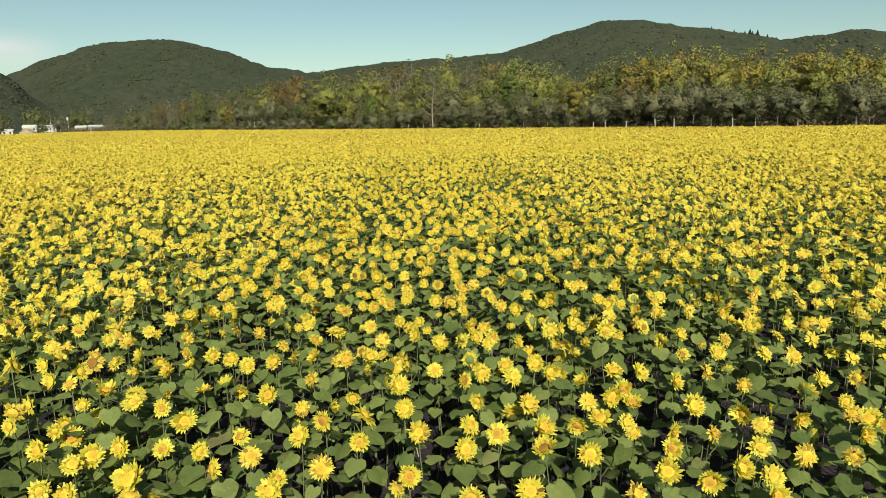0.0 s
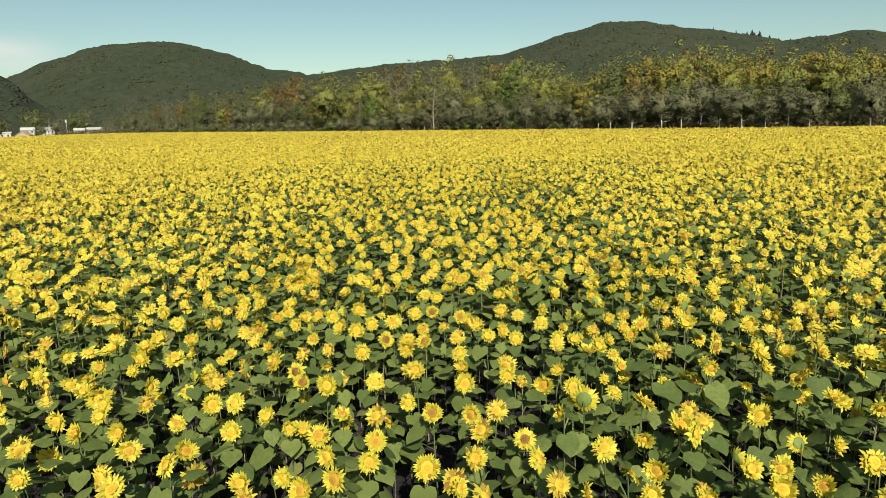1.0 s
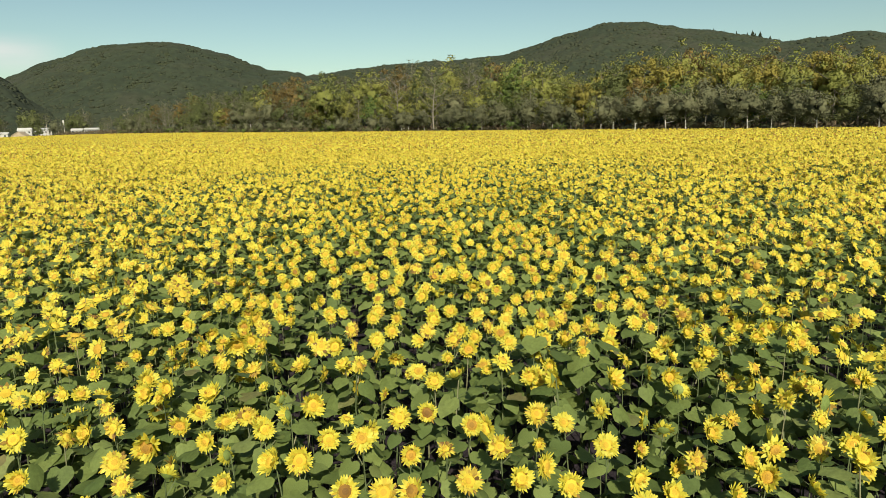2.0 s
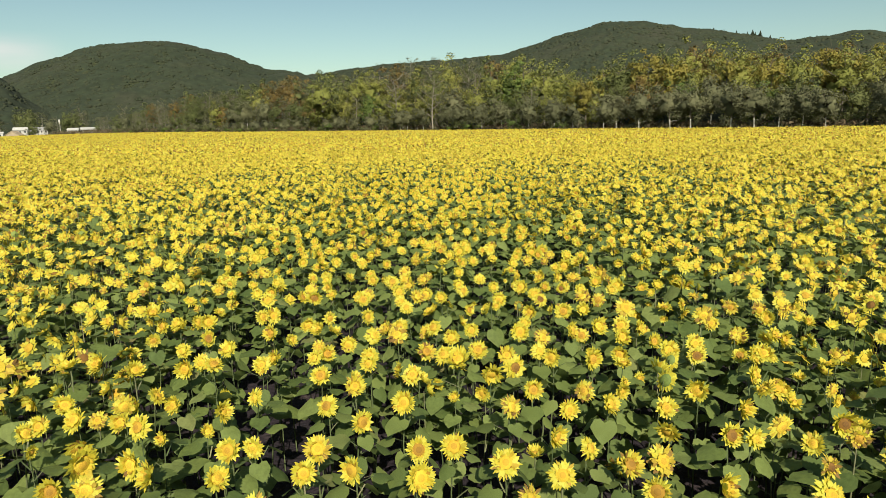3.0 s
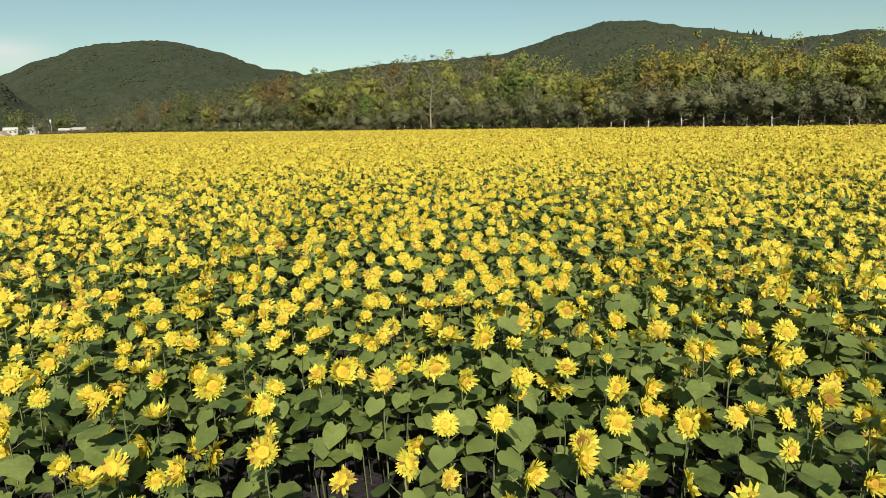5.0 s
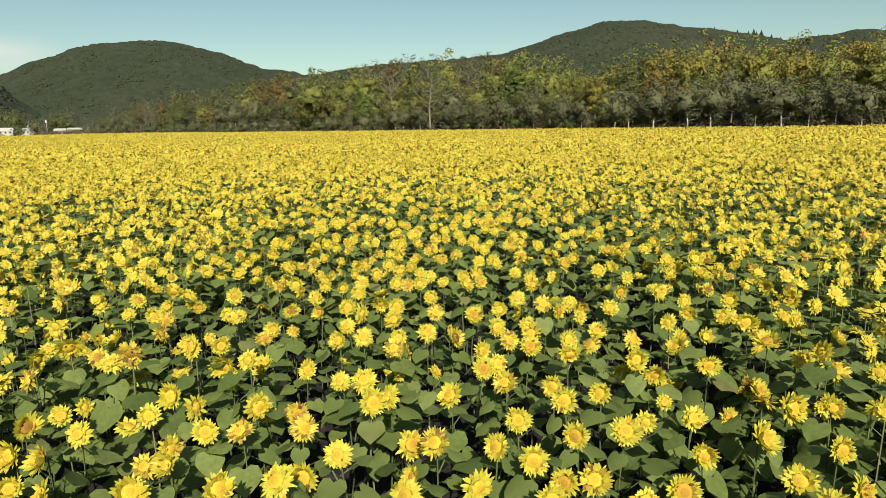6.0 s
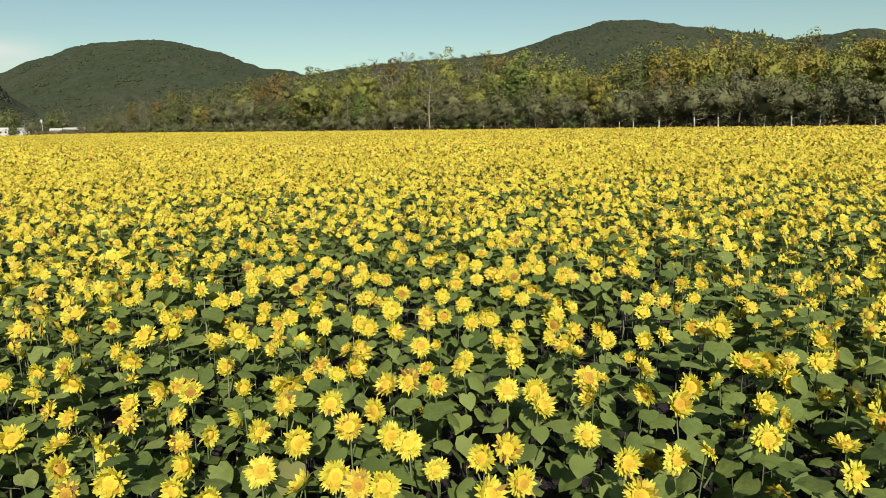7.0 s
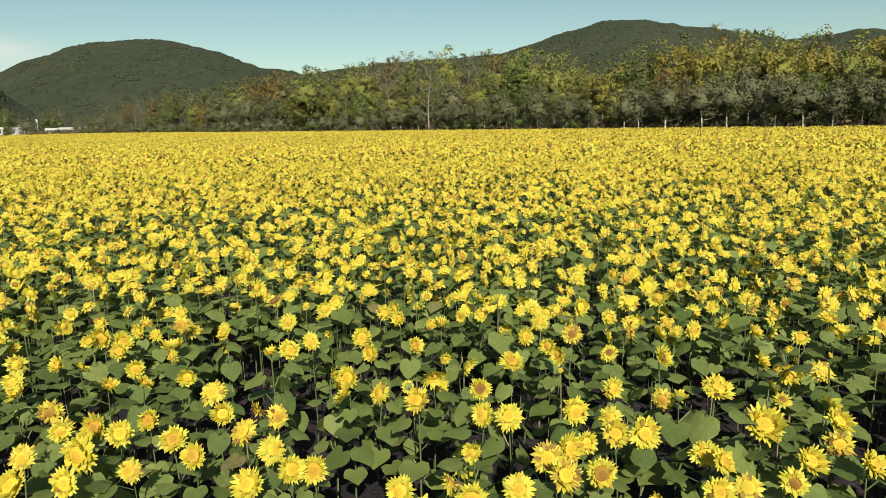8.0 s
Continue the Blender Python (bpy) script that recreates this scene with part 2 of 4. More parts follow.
xs = np.unique(np.r_[-np.geomspace(230, 4500, 16), np.arange(-230, 231, 5), np.geomspace(230, 4500, 16)].round(2))
ys = np.unique(np.r_[-np.geomspace(20, 3000, 12), np.arange(-20, 441, 5), np.geomspace(440, 4600, 18)].round(2))
gx, gy = np.meshgrid(xs, ys)
gv = np.stack([gx, gy, ground_z(gx, gy)], -1).reshape(-1, 3)
w = len(xs)
cells = (np.arange(len(ys) - 1)[:, None] * w + np.arange(w - 1)[None]).ravel()
gt = np.concatenate([np.stack([cells, cells + 1, cells + w + 1], 1), np.stack([cells, cells + w + 1, cells + w], 1)])
mid = gv[gt].mean(1)
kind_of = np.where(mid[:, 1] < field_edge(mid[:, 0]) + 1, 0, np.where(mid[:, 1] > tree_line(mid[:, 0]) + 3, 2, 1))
# the field part has the plants' shade mixed into its soil colour
ground = new("ground", mesh_of("ground", gv, gt, [SHADED_SOIL, GRASSLAND, WOODFLOOR], kind_of, True))
tagged(ground, "bare field soil coloured dark violet as in shade, with grass and woodland beyond it", "ground", kind="structure")

# ---------------------------------------------------------------- wooded hills
# the twelve corners of a lump of foliage and its twenty faces
GOLD = (1 + 5 ** 0.5) / 2
LUMP_V = np.array([p for a in (-1, 1) for b in (-GOLD, GOLD) for p in ((a, b, 0), (0, a, b), (b, 0, a))]) / math.hypot(1, GOLD)
LUMP_T = np.array([t for t in itertools.combinations(range(12), 3) if all(np.linalg.norm(LUMP_V[t[k]] - LUMP_V[t[k - 1]]) < 1.1 for k in range(3))])
LUMP_T = np.array([t if np.dot(np.cross(LUMP_V[t[1]] - LUMP_V[t[0]], LUMP_V[t[2]] - LUMP_V[t[0]]), LUMP_V[t[0]]) > 0 else t[::-1] for t in LUMP_T])

# along the ridge: bearing in degrees to the right, crest height in metres
RIDGE_WEST = [(-46, 30), (-40, 46), (-35.5, 64), (-33.8, 76), (-32.4, 87), (-31.3, 97), (-30.0, 110), (-28.9, 118), (-27.9, 126), (-26.8, 134), (-25.2, 141), (-24.2, 142.5), (-23.2, 145), (-22.0, 145.5), (-20.8, 145.3), (-19.6, 142), (-18.3, 136), (-16.6, 127.5), (-15.6, 119), (-14.8, 113), (-14.2, 112), (-13.7, 104), (-12.7, 105), (-11.8, 102.5), (-10.9, 98), (-9.9, 92), (-8.5, 80), (-6, 50), (-3.9, 34), (2, 10)]
RIDGE_EAST = [(-13.5, 100), (-12.2, 128), (-10.2, 135), (-7.6, 145.5), (-5.7, 152), (-2.7, 160), (0.2, 164), (2.2, 167), (4.6, 171), (6.5, 174.5), (8.0, 186), (9.4, 199), (11.8, 219), (14.1, 234.5), (15.4, 240), (16.8, 239), (18.6, 235.5), (20.1, 227), (21.2, 217.5), (23.3, 209), (25.0, 197.5), (26.6, 186.5), (28.5, 173.5), (29.7, 175.5), (31.5, 177), (32.8, 180), (33.8, 182), (35.1, 174), (37.9, 147), (41.1, 90), (50, 30)]
RIDGE_SPUR = [(-48, 125), (-40, 112), (-36, 95), (-35, 88), (-33.5, 77), (-32.7, 71), (-32.3, 68), (-31.9, 63.5), (-31.3, 51), (-30.8, 43.5), (-30.1, 37.5), (-29.1, 29), (-28, 22), (-26.5, 12), (-24, 0), (-22, -6)]


STEEP = 2.6


def ridge_height(ridge, distance, depth, bearing, r):
    b, h = np.array(ridge, float).T
    fine_b = np.linspace(b[0], b[-1], 400)
    fine = np.interp(fine_b, b, h)
    kern = np.hanning(9) / np.hanning(9).sum()
    fine = np.convolve(np.pad(fine, 4, "edge"), kern, "valid")
    crest = np.interp(bearing, fine_b, fine)
    off = (r - distance) / depth
    fall = np.where(off < 0, np.cos(np.clip(off, -1, 0) * np.pi / 2) ** STEEP, np.cos(np.clip(off * 0.8, 0, 1) * np.pi / 2))
    return (crest - 6) * fall * (1 + 0.012 * waves(r * np.radians(bearing), r, 150, 5)) - 6 * (1 - fall)


def hill(name, ridge, distance, depth, label, seed, size, step, low, crown, deep, each):
    """One hill: its slope, and the woods on the side that shows."""
    b = np.linspace(ridge[0][0], ridge[-1][0], 150)
    r = np.linspace(distance - depth, distance + depth * 0.7, 46)
    bb, rr = np.meshgrid(b, r)
    z = ridge_height(ridge, distance, depth, bb, rr)
    v = np.stack([rr * np.sin(np.radians(bb)), rr * np.cos(np.radians(bb)), z], -1).reshape(-1, 3)
    c = (np.arange(len(r) - 1)[:, None] * len(b) + np.arange(len(b) - 1)[None]).ravel()
    t = np.concatenate([np.stack([c, c + 1, c + len(b) + 1], 1), np.stack([c, c + len(b) + 1, c + len(b)], 1)])
    tagged(new(name, mesh_of(name, v, t, [WOODFLOOR], None, True)), label, "hill", kind="structure")
    # the canopy: one rough sheet over the slope
    nb = int(distance * math.radians(min(41, ridge[-1][0]) - max(-41, ridge[0][0])) / step)
    nr = int(depth * (low + 0.15) / step)
    bb, rr = np.meshgrid(np.linspace(max(-41, ridge[0][0]), min(41, ridge[-1][0]), nb), np.linspace(distance - depth * low, distance + depth * 0.15, nr))
    rng = np.random.default_rng(seed)
    tops = rng.normal(0, 1, bb.shape)
    soft = (tops + np.roll(tops, 1, 0) + np.roll(tops, 1, 1) + np.roll(tops, (1, 1), (0, 1))) / 2
    wide = soft + np.roll(soft, 2, 0) + np.roll(soft, 2, 1) + np.roll(soft, (2, 2), (0, 1))
    crest_near = 1 + 0.2 * smoothstep(1 - np.abs(rr - distance) / (0.12 * depth))
    z = ridge_height(ridge, distance, depth, bb, rr) + size * (0.55 + (0.16 * tops + 0.17 * soft + 0.04 * wide) * crest_near)
    bb, rr = bb + rng.uniform(-0.35, 0.35, bb.shape) * (bb[0, 1] - bb[0, 0]), rr + rng.uniform(-0.35, 0.35, bb.shape) * step
    v = np.stack([rr * np.sin(np.radians(bb)), rr * np.cos(np.radians(bb)), z], -1).reshape(-1, 3)
    c = (np.arange(nr - 1)[:, None] * nb + np.arange(nb - 1)[None]).ravel()
    t = np.concatenate([np.stack([c, c + 1, c + nb + 1], 1), np.stack([c, c + nb + 1, c + nb], 1)])
    cover = Pile().add(v, t, 0)
    # the rounded crowns that stand out of it
    span = (max(-40, ridge[0][0]), min(40, ridge[-1][0]))
    count = int(distance * math.radians(span[1] - span[0]) * depth * (deep + 0.03) / each)
    tb, tr = rng.uniform(*span, count), distance - depth * rng.uniform(-0.03, deep, count)
    wide_of = crown * rng.uniform(0.6, 1.25, (count, 1, 1))
    tz = ridge_height(ridge, distance, depth, tb, tr) + size * 0.55 - 0.42 * crown
    at = np.stack([tr * np.sin(np.radians(tb)), tr * np.cos(np.radians(tb)), tz], 1)
    lumps = at[:, None] + LUMP_V[None] * rng.uniform(0.75, 1.2, (count, 12, 1)) * wide_of * [1.1, 1.1, 0.8]
    cover.add(lumps.reshape(-1, 3), (LUMP_T[None] + 12 * np.arange(count)[:, None, None]).reshape(-1, 3), 1)
    v, t, m = cover.all()
    tagged(new(name + "_woods", mesh_of(name + "_woods", v, t, [CANOPY, CROWNS], m, True)), "dense dark green woods covering the distant hill", "woods", kind="stuff")


hill("hill_west", RIDGE_WEST, 1150, 520, "rounded hill covered in dark green woods", 11, 2.8, 6.5, 0.95, 2.35, 0.9, 36)
hill("hill_east", RIDGE_EAST, 1700, 900, "long hill covered in dark green woods", 12, 5.0, 9.5, 0.8, 4.2, 0.5, 80)
hill("hill_spur", RIDGE_SPUR, 900, 280, "low wooded spur of a hill", 13, 3.0, 5.0, 0.9, 2.2, 0.9, 26)

# ---------------------------------------------------------------- trees


def tree_shape(seed, tall, wide, base, clumps, leaves, size, trunk_r, limbs, lean=0.3, dense=0.2):
    """Trunk with limbs, and crown, of one tree, as arrays."""
    rng = np.random.default_rng(seed)
    wood, crown = Pile(), Pile()
    h = np.linspace(0, 1, 7)
    bend = np.stack([np.sin(h * 2.2 + rng.uniform(0, 3)) * lean * h, np.cos(h * 1.8 + rng.uniform(0, 3)) * lean * h, h * tall * 0.86], 1)
    bend[:, :2] -= bend[0, :2]
    wood.add(*tube(bend, trunk_r * (1 - h * 0.85) * np.where(h < 0.05, 1.35, 1), 6))
    ends = []
    for k in range(limbs):
        at = base / tall + (0.84 - base / tall) * (k + rng.uniform(0, 0.8)) / limbs
        p = np.array([np.interp(at, h * 0.86, bend[:, i]) for i in range(3)])
        az = k * 2.4 + rng.uniform(-0.5, 0.5)
        reach = wide * (0.5 + 0.5 * math.sin(math.pi * min(1, (at - base / tall) / (1 - base / tall) * 0.8 + 0.25))) * rng.uniform(0.65, 1.05)
        rise = rng.uniform(0.35, 0.95) * reach
        q = p + np.array([math.cos(az) * reach, math.sin(az) * reach, rise])
        m = (p + q) / 2 + np.array([0, 0, -0.08 * reach]) + rng.normal(0, 0.08 * reach, 3)
        wood.add(*tube([p, m, q], [trunk_r * 0.42 * (1 - at * 0.6), trunk_r * 0.25, trunk_r * 0.07], 4))
        ends += [m, q, q]
        for j in range(1):
            e = m + (q - m) * rng.uniform(0.2, 0.8) + rng.normal(0, 0.3 * reach, 3)
            wood.add(*tube([m, (m + e) / 2 + rng.normal(0, 0.05 * reach, 3), e], [trunk_r * 0.16, trunk_r * 0.1, trunk_r * 0.03], 3))
            ends += [e, e]
    ends.append(bend[-1] + [0, 0, tall * 0.08])
    ends = np.array(ends)
    centres = ends[rng.integers(0, len(ends), clumps)] + rng.normal(0, 0.16 * wide, (clumps, 3))
    if dense:
        # a rounded, billowing crown: most clumps lie in its outer layer
        out = rng.normal(0, 1, (clumps, 3))
        out *= rng.uniform(0.62, 1.0, (clumps, 1)) / np.linalg.norm(out, axis=1, keepdims=True)
        low, high = base * 0.9, tall * 0.97
        lean_to = np.array([bend[4][0], bend[4][1], (low + high) / 2])
        billow = 1 + 0.22 * np.sin(3 * np.arctan2(out[:, 1], out[:, 0]) + seed)[:, None]
        rounded = lean_to + out * [wide * 0.88, wide * 0.88, (high - low) / 2] * billow
        centres = np.where(rng.uniform(0, 1, (clumps, 1)) < 0.93, rounded, centres)
    centres[:, 2] = np.clip(centres[:, 2], base * 0.75, tall)
    n = clumps * leaves
    spread = rng.normal(0, 1, (n, 3))
    spread *= (rng.uniform(0.2, 1.0, (n, 1)) ** 0.5) / np.linalg.norm(spread, axis=1, keepdims=True)
    radius = np.repeat(rng.uniform(0.17, 0.36, clumps) * wide, leaves)[:, None]
    c = np.repeat(centres, leaves, 0) + spread * radius * [1, 1, 0.75]
    nrm = spread * 1.3 + rng.normal(0, 0.32, (n, 3)) + [0, 0, 0.3]
    nrm /= np.linalg.norm(nrm, axis=1, keepdims=True)
    a = np.cross(nrm, rng.normal(0, 1, (n, 3)))
    a /= np.linalg.norm(a, axis=1, keepdims=True)
    b = np.cross(nrm, a)
    s = size * rng.uniform(0.6, 1.3, (n, 1))
    v = np.stack([c - a * s, c + b * s * 0.55, c + a * s, c - b * s * 0.55], 1).reshape(-1, 3)
    q = np.arange(n)[:, None] * 4
    crown.add(v, np.concatenate([q + [0, 2, 1], q + [0, 3, 2]]))
    whole = (np.repeat(centres, leaves, 0) - [0, 0, tall * 0.5]) / [wide, wide, tall * 0.5]
    soft = nrm * 0.3 + spread * 0.55 + whole * 0.8
    soft = np.repeat(soft, 4, 0)
    if dense:
        # the close foliage deep inside the crown
        inner = clumps // 3
        heart = lean_to + out[:inner] * 0.5 * [wide * 0.8, wide * 0.8, (high - low) / 2]
        lumps = heart[:, None] + LUMP_V[None] * rng.uniform(0.5, 1.2, (inner, 12, 1)) * wide * dense
        crown.add(lumps.reshape(-1, 3), (LUMP_T[None] + 12 * np.arange(inner)[:, None, None]).reshape(-1, 3))
        soft = np.concatenate([soft, np.tile(LUMP_V * 0.5, (inner, 1)) + np.repeat(out[:inner] * 0.8, 12, 0)])
    soft /= np.linalg.norm(soft, axis=1, keepdims=True)
    return wood.all(), crown.all(), soft


def build_tree(seed, leaf, bark, label, **shape):
    kind_of = "shrub" if "shrub" in label else "tree"
    root = new(kind_of)
    wood, crown, soft = tree_shape(seed, **shape)
    for name, (v, t, _), mat in (("trunk", wood, bark), ("crown", crown, FOLIAGE[leaf])):
        # the bark darkens where the crown begins
        o = new(name, mesh_of(name, v, t, [mat, BARK_DARK] if name == "trunk" else [mat], (v[t].mean(1)[:, 2] > shape["base"] * 1.25).astype(int) * (name == "trunk" and leaf != "grey"), True))
        if name == "crown":
            o.data.normals_split_custom_set_from_vertices(soft.tolist())
        o.parent = root
    return tagged(root, label, kind_of, kind_of + "s along the field's far edge")


KINDS = {}
for kind_name, seeds, leaf, bark, label, shape in (
    ("low", (1, 2, 3, 4), "dusk", BARK_PALE, "grey-green tree with a pale bare trunk", dict(tall=7.0, wide=2.7, base=1.9, clumps=44, leaves=46, size=0.15, trunk_r=0.10, limbs=11, dense=0.29)),
    ("lime", (5, 6, 7), "lime", BARK, "tall broadleaf tree with yellow-green autumn leaves", dict(tall=15.0, wide=5.4, base=2.0, clumps=48, leaves=38, size=0.275, trunk_r=0.22, limbs=12)),
    ("dark", (8, 9), "dark", BARK, "broadleaf tree with dense dark green leaves", dict(tall=13.0, wide=4.4, base=1.0, clumps=48, leaves=38, size=0.275, trunk_r=0.2, limbs=12)),
    ("ochre", (10, 11), "ochre", BARK, "broadleaf tree with ochre and rust autumn leaves", dict(tall=14.0, wide=4.2, base=2.0, clumps=46, leaves=38, size=0.275, trunk_r=0.2, limbs=11)),
    ("grey", (12, 13), "grey", BARK, "half-bare tree with pale limbs and thin greyish leaves", dict(tall=16.0, wide=4.2, base=3.0, clumps=48, leaves=26, size=0.2, dense=0, trunk_r=0.22, limbs=14)),
    ("olive", (14, 15), "olive", BARK, "tall broadleaf tree with dull olive leaves", dict(tall=15.0, wide=4.8, base=1.5, clumps=48, leaves=38, size=0.275, trunk_r=0.21, limbs=12)),
):
    KINDS[kind_name] = [(shape["tall"], seed, leaf, bark, label, shape) for seed in seeds]
KINDS["low"] += [(7.0, seed, "dusk", BARK_PALE, "grey-green tree with thin leaves and a pale trunk", dict(tall=7.0, wide=3.0, base=1.6, clumps=44, leaves=46, size=0.15, trunk_r=0.11, limbs=12, dense=0.29)) for seed in (41, 42, 43, 44)]
KINDS["shrub"] = [(3.4, seed, leaf, BARK, "low rounded green shrub at the edge of the field", dict(tall=3.4, wide=1.9, base=0.35, clumps=22, leaves=30, size=0.12, trunk_r=0.07, limbs=8)) for seed, leaf in ((51, "olive"), (52, "dark"), (53, "grey"))]
KINDS["gold"] = [(14.0, seed, "gold", BARK, "broadleaf tree turning golden yellow", dict(tall=14.0, wide=4.6, base=2.0, clumps=48, leaves=38, size=0.275, trunk_r=0.2, limbs=12)) for seed in (31, 32)]
KINDS["bare"] = [(17.0, seed, "grey", BARK, "nearly bare tree with pale trunk and limbs", dict(tall=17.0, wide=4.6, base=4.0, clumps=40, leaves=22, size=0.2, dense=0, trunk_r=0.24, limbs=17, lean=1.5)) for seed in (21, 22)]
made_trees = {}
tree_rng = np.random.default_rng(77)


def plant_tree(kind_name, x, y, tall, turn=None):
    options = KINDS[kind_name]
    own, seed, leaf, bark, label, shape = options[tree_rng.integers(len(options))]
    s = tall / own
    m = Matrix.LocRotScale((x, y, float(ground_z(x, y)) - 0.1), Euler((0, 0, tree_rng.uniform(0, 6.28) if turn is None else turn)), Vector((s * tree_rng.uniform(0.9, 1.15), s * tree_rng.uniform(0.9, 1.15), s)))
    if seed not in made_trees:
        made_trees[seed] = build_tree(seed, leaf, bark, label, **shape)
        made_trees[seed].matrix_basis = m
    else:
        o = copy_thing(made_trees[seed], Matrix.Identity(4))
        o.matrix_basis = m


# height of the wood's outline: bearing in degrees to the right, rise per metre of distance
OUTLINE = [(-25.8, 0.021), (-23.3, 0.031), (-21.5, 0.045), (-17.1, 0.058), (-12.5, 0.070), (-9.6, 0.073), (-5.2, 0.082), (-2.0, 0.092), (5.6, 0.090), (9.0, 0.095), (11.9, 0.070), (14.3, 0.082), (16.1, 0.096), (19.7, 0.105), (23.5, 0.104), (25.2, 0.097), (29.2, 0.094), (30.6, 0.100), (32.4, 0.100), (35.2, 0.082), (40, 0.08)]
ob_, oh_ = np.array(OUTLINE).T


def wood_top(x, y):
    return 3.7 + np.interp(math.degrees(math.atan2(x, y)), ob_, oh_) * y


def wood_row(deep, spacing, share, kinds, low, high):
    x = 128.0
    while x > -150:
        xx, dd = x + tree_rng.uniform(-0.4, 0.4) * spacing, deep + tree_rng.uniform(-0.25, 0.25) * spacing
        y = float(tree_line(xx)) + dd * 1.25
        part_of = share if deep > 5 else float(np.interp(xx, [-20, 55], [0.30, 0.60]))
        tall = (wood_top(xx, y) - float(ground_z(xx, y))) * part_of * tree_rng.uniform(0.86, 1.06)
        kind_here = str(tree_rng.choice(kinds))
        if deep > 15 and xx > 35 and tree_rng.uniform() < 0.55:
            kind_here = "lime" if tree_rng.uniform() < 0.7 else "gold"
        if deep > 15 and -45 < xx < 25 and tree_rng.uniform() < 0.35:
            kind_here = "grey" if tree_rng.uniform() < 0.6 else "bare"
        if deep > 15 and xx > 25 and kind_here == "grey":
            kind_here = "olive"
        if xx < -25 and kind_here == "dark":
            kind_here = "lime" if tree_rng.uniform() < 0.6 else "ochre"
        if xx < -40 and kind_here in ("lime", "gold") and tree_rng.uniform() < 0.75:
            kind_here = "olive" if tree_rng.uniform() < 0.5 else "grey"
        plant_tree(kind_here, xx, y, float(np.clip(tall, low, high)))
        x -= spacing * 0.8


wood_row(1.0, 6.2, 0.4, ["low"], 5.0, 12.0)
wood_row(9.0, 6.0, 0.70, ["low", "lime", "dark", "olive", "grey", "olive"], 6, 15)
wood_row(20.0, 6.5, 1.0, ["lime", "dark", "olive", "grey", "olive", "lime"], 6, 22)
wood_row(34.0, 8.0, 1.08, ["lime", "lime", "olive", "grey", "olive", "lime", "ochre"], 6, 25)
wood_row(52.0, 13.0, 1.05, ["lime", "olive", "grey", "olive"], 6, 22)

# shrubs in front of the trunks, fewer towards the near end
for k in range(52):
    xx = -150 + 3.9 * k + tree_rng.uniform(-1.6, 1.6)
    if tree_rng.uniform() > (xx + 20) / 95:
        plant_tree("shrub", xx, float(tree_line(xx)) - 0.6 + tree_rng.uniform(0, 2.5), tree_rng.uniform(2.4, 5.0))

# trees that stand out from the rest
for kind_here, xx, yy, top in (("ochre", 69, 200, 19.5), ("gold", 46, 199, 18.0), ("ochre", 59, 190, 17.0), ("ochre", 24, 262, 29), ("lime", -40, 258, 23.3), ("gold", 108, 176, 22.0), ("gold", 102, 180, 21.5), ("gold", 114, 171, 22.5), ("lime", 121, 166, 20.0), ("bare", 1.5, 224.5, 22.0), ("bare", -12, 240, 23.0), ("bare", -5, 280, 30.0), ("bare", 6, 284, 31.0), ("bare", 18, 284, 32.0), ("lime", 28, 240, 24.5), ("lime", 35, 234, 24.5)):
    plant_tree(kind_here, xx, yy, top - float(ground_z(xx, yy)))

# a few tall conifers on the far crest
crest_rng = np.random.default_rng(31)


def build_conifer(tall):
    root = new("conifer")
    v, t = tube([(0, 0, 0), (0, 0, tall * 0.5), (0, 0, tall)], [0.35, 0.2, 0.05], 5)
    piece("trunk", v, t, BARK, root)
    pile = Pile()
    for k in range(9):
        z, r = tall * (0.18 + 0.09 * k), tall * 0.2 * (1 - k / 9.5)
        a = np.arange(7) * 2 * np.pi / 7 + k
        ring = np.stack([r * crest_rng.uniform(0.7, 1.2, 7) * np.cos(a), r * np.sin(a), np.full(7, z - 0.06 * tall)], 1)
        pile.add(np.concatenate([[[0, 0, z + 0.08 * tall]], ring]), [(0, 1 + j, 1 + (j + 1) % 7) for j in range(7)])
    v, t, _ = pile.all()
    piece("crown", v, t, CANOPY, root)
    return tagged(root, "dark conifer standing above the wooded crest", "tree", "conifers on the crest")


conifer = None
crest = [(cb, RIDGE_EAST, 1700, 900, big) for cb, big in ((22.9, 0.6), (23.4, 0.75), (24.2, 0.6), (25.1, 0.7), (25.9, 0.85), (26.2, 1.25), (26.45, 1.0), (26.75, 1.2), (27.5, 0.9), (28.1, 0.6), (28.9, 0.6), (30.6, 0.7), (31.2, 0.6))]
for k, (cb, ridge, far, depth, big) in enumerate(crest):
    cb += crest_rng.uniform(-0.05, 0.05)
    cz = float(ridge_height(ridge, far, depth, np.array([cb]), np.array([far - 10.0]))[0])
    m = pose((far - 10) * math.sin(radians(cb)), (far - 10) * math.cos(radians(cb)), cz + 2.0, 0, 0, k * 50) @ Matrix.Diagonal(Vector((2.0, 2.0, 1.0, 1.0))) @ Matrix.Scale(float(crest_rng.uniform(0.8, 1.0)) * big, 4)
    if conifer is None:
        conifer = build_conifer(17.0)
    else:
        conifer = copy_thing(conifer, Matrix.Identity(4))
    conifer.matrix_basis = m

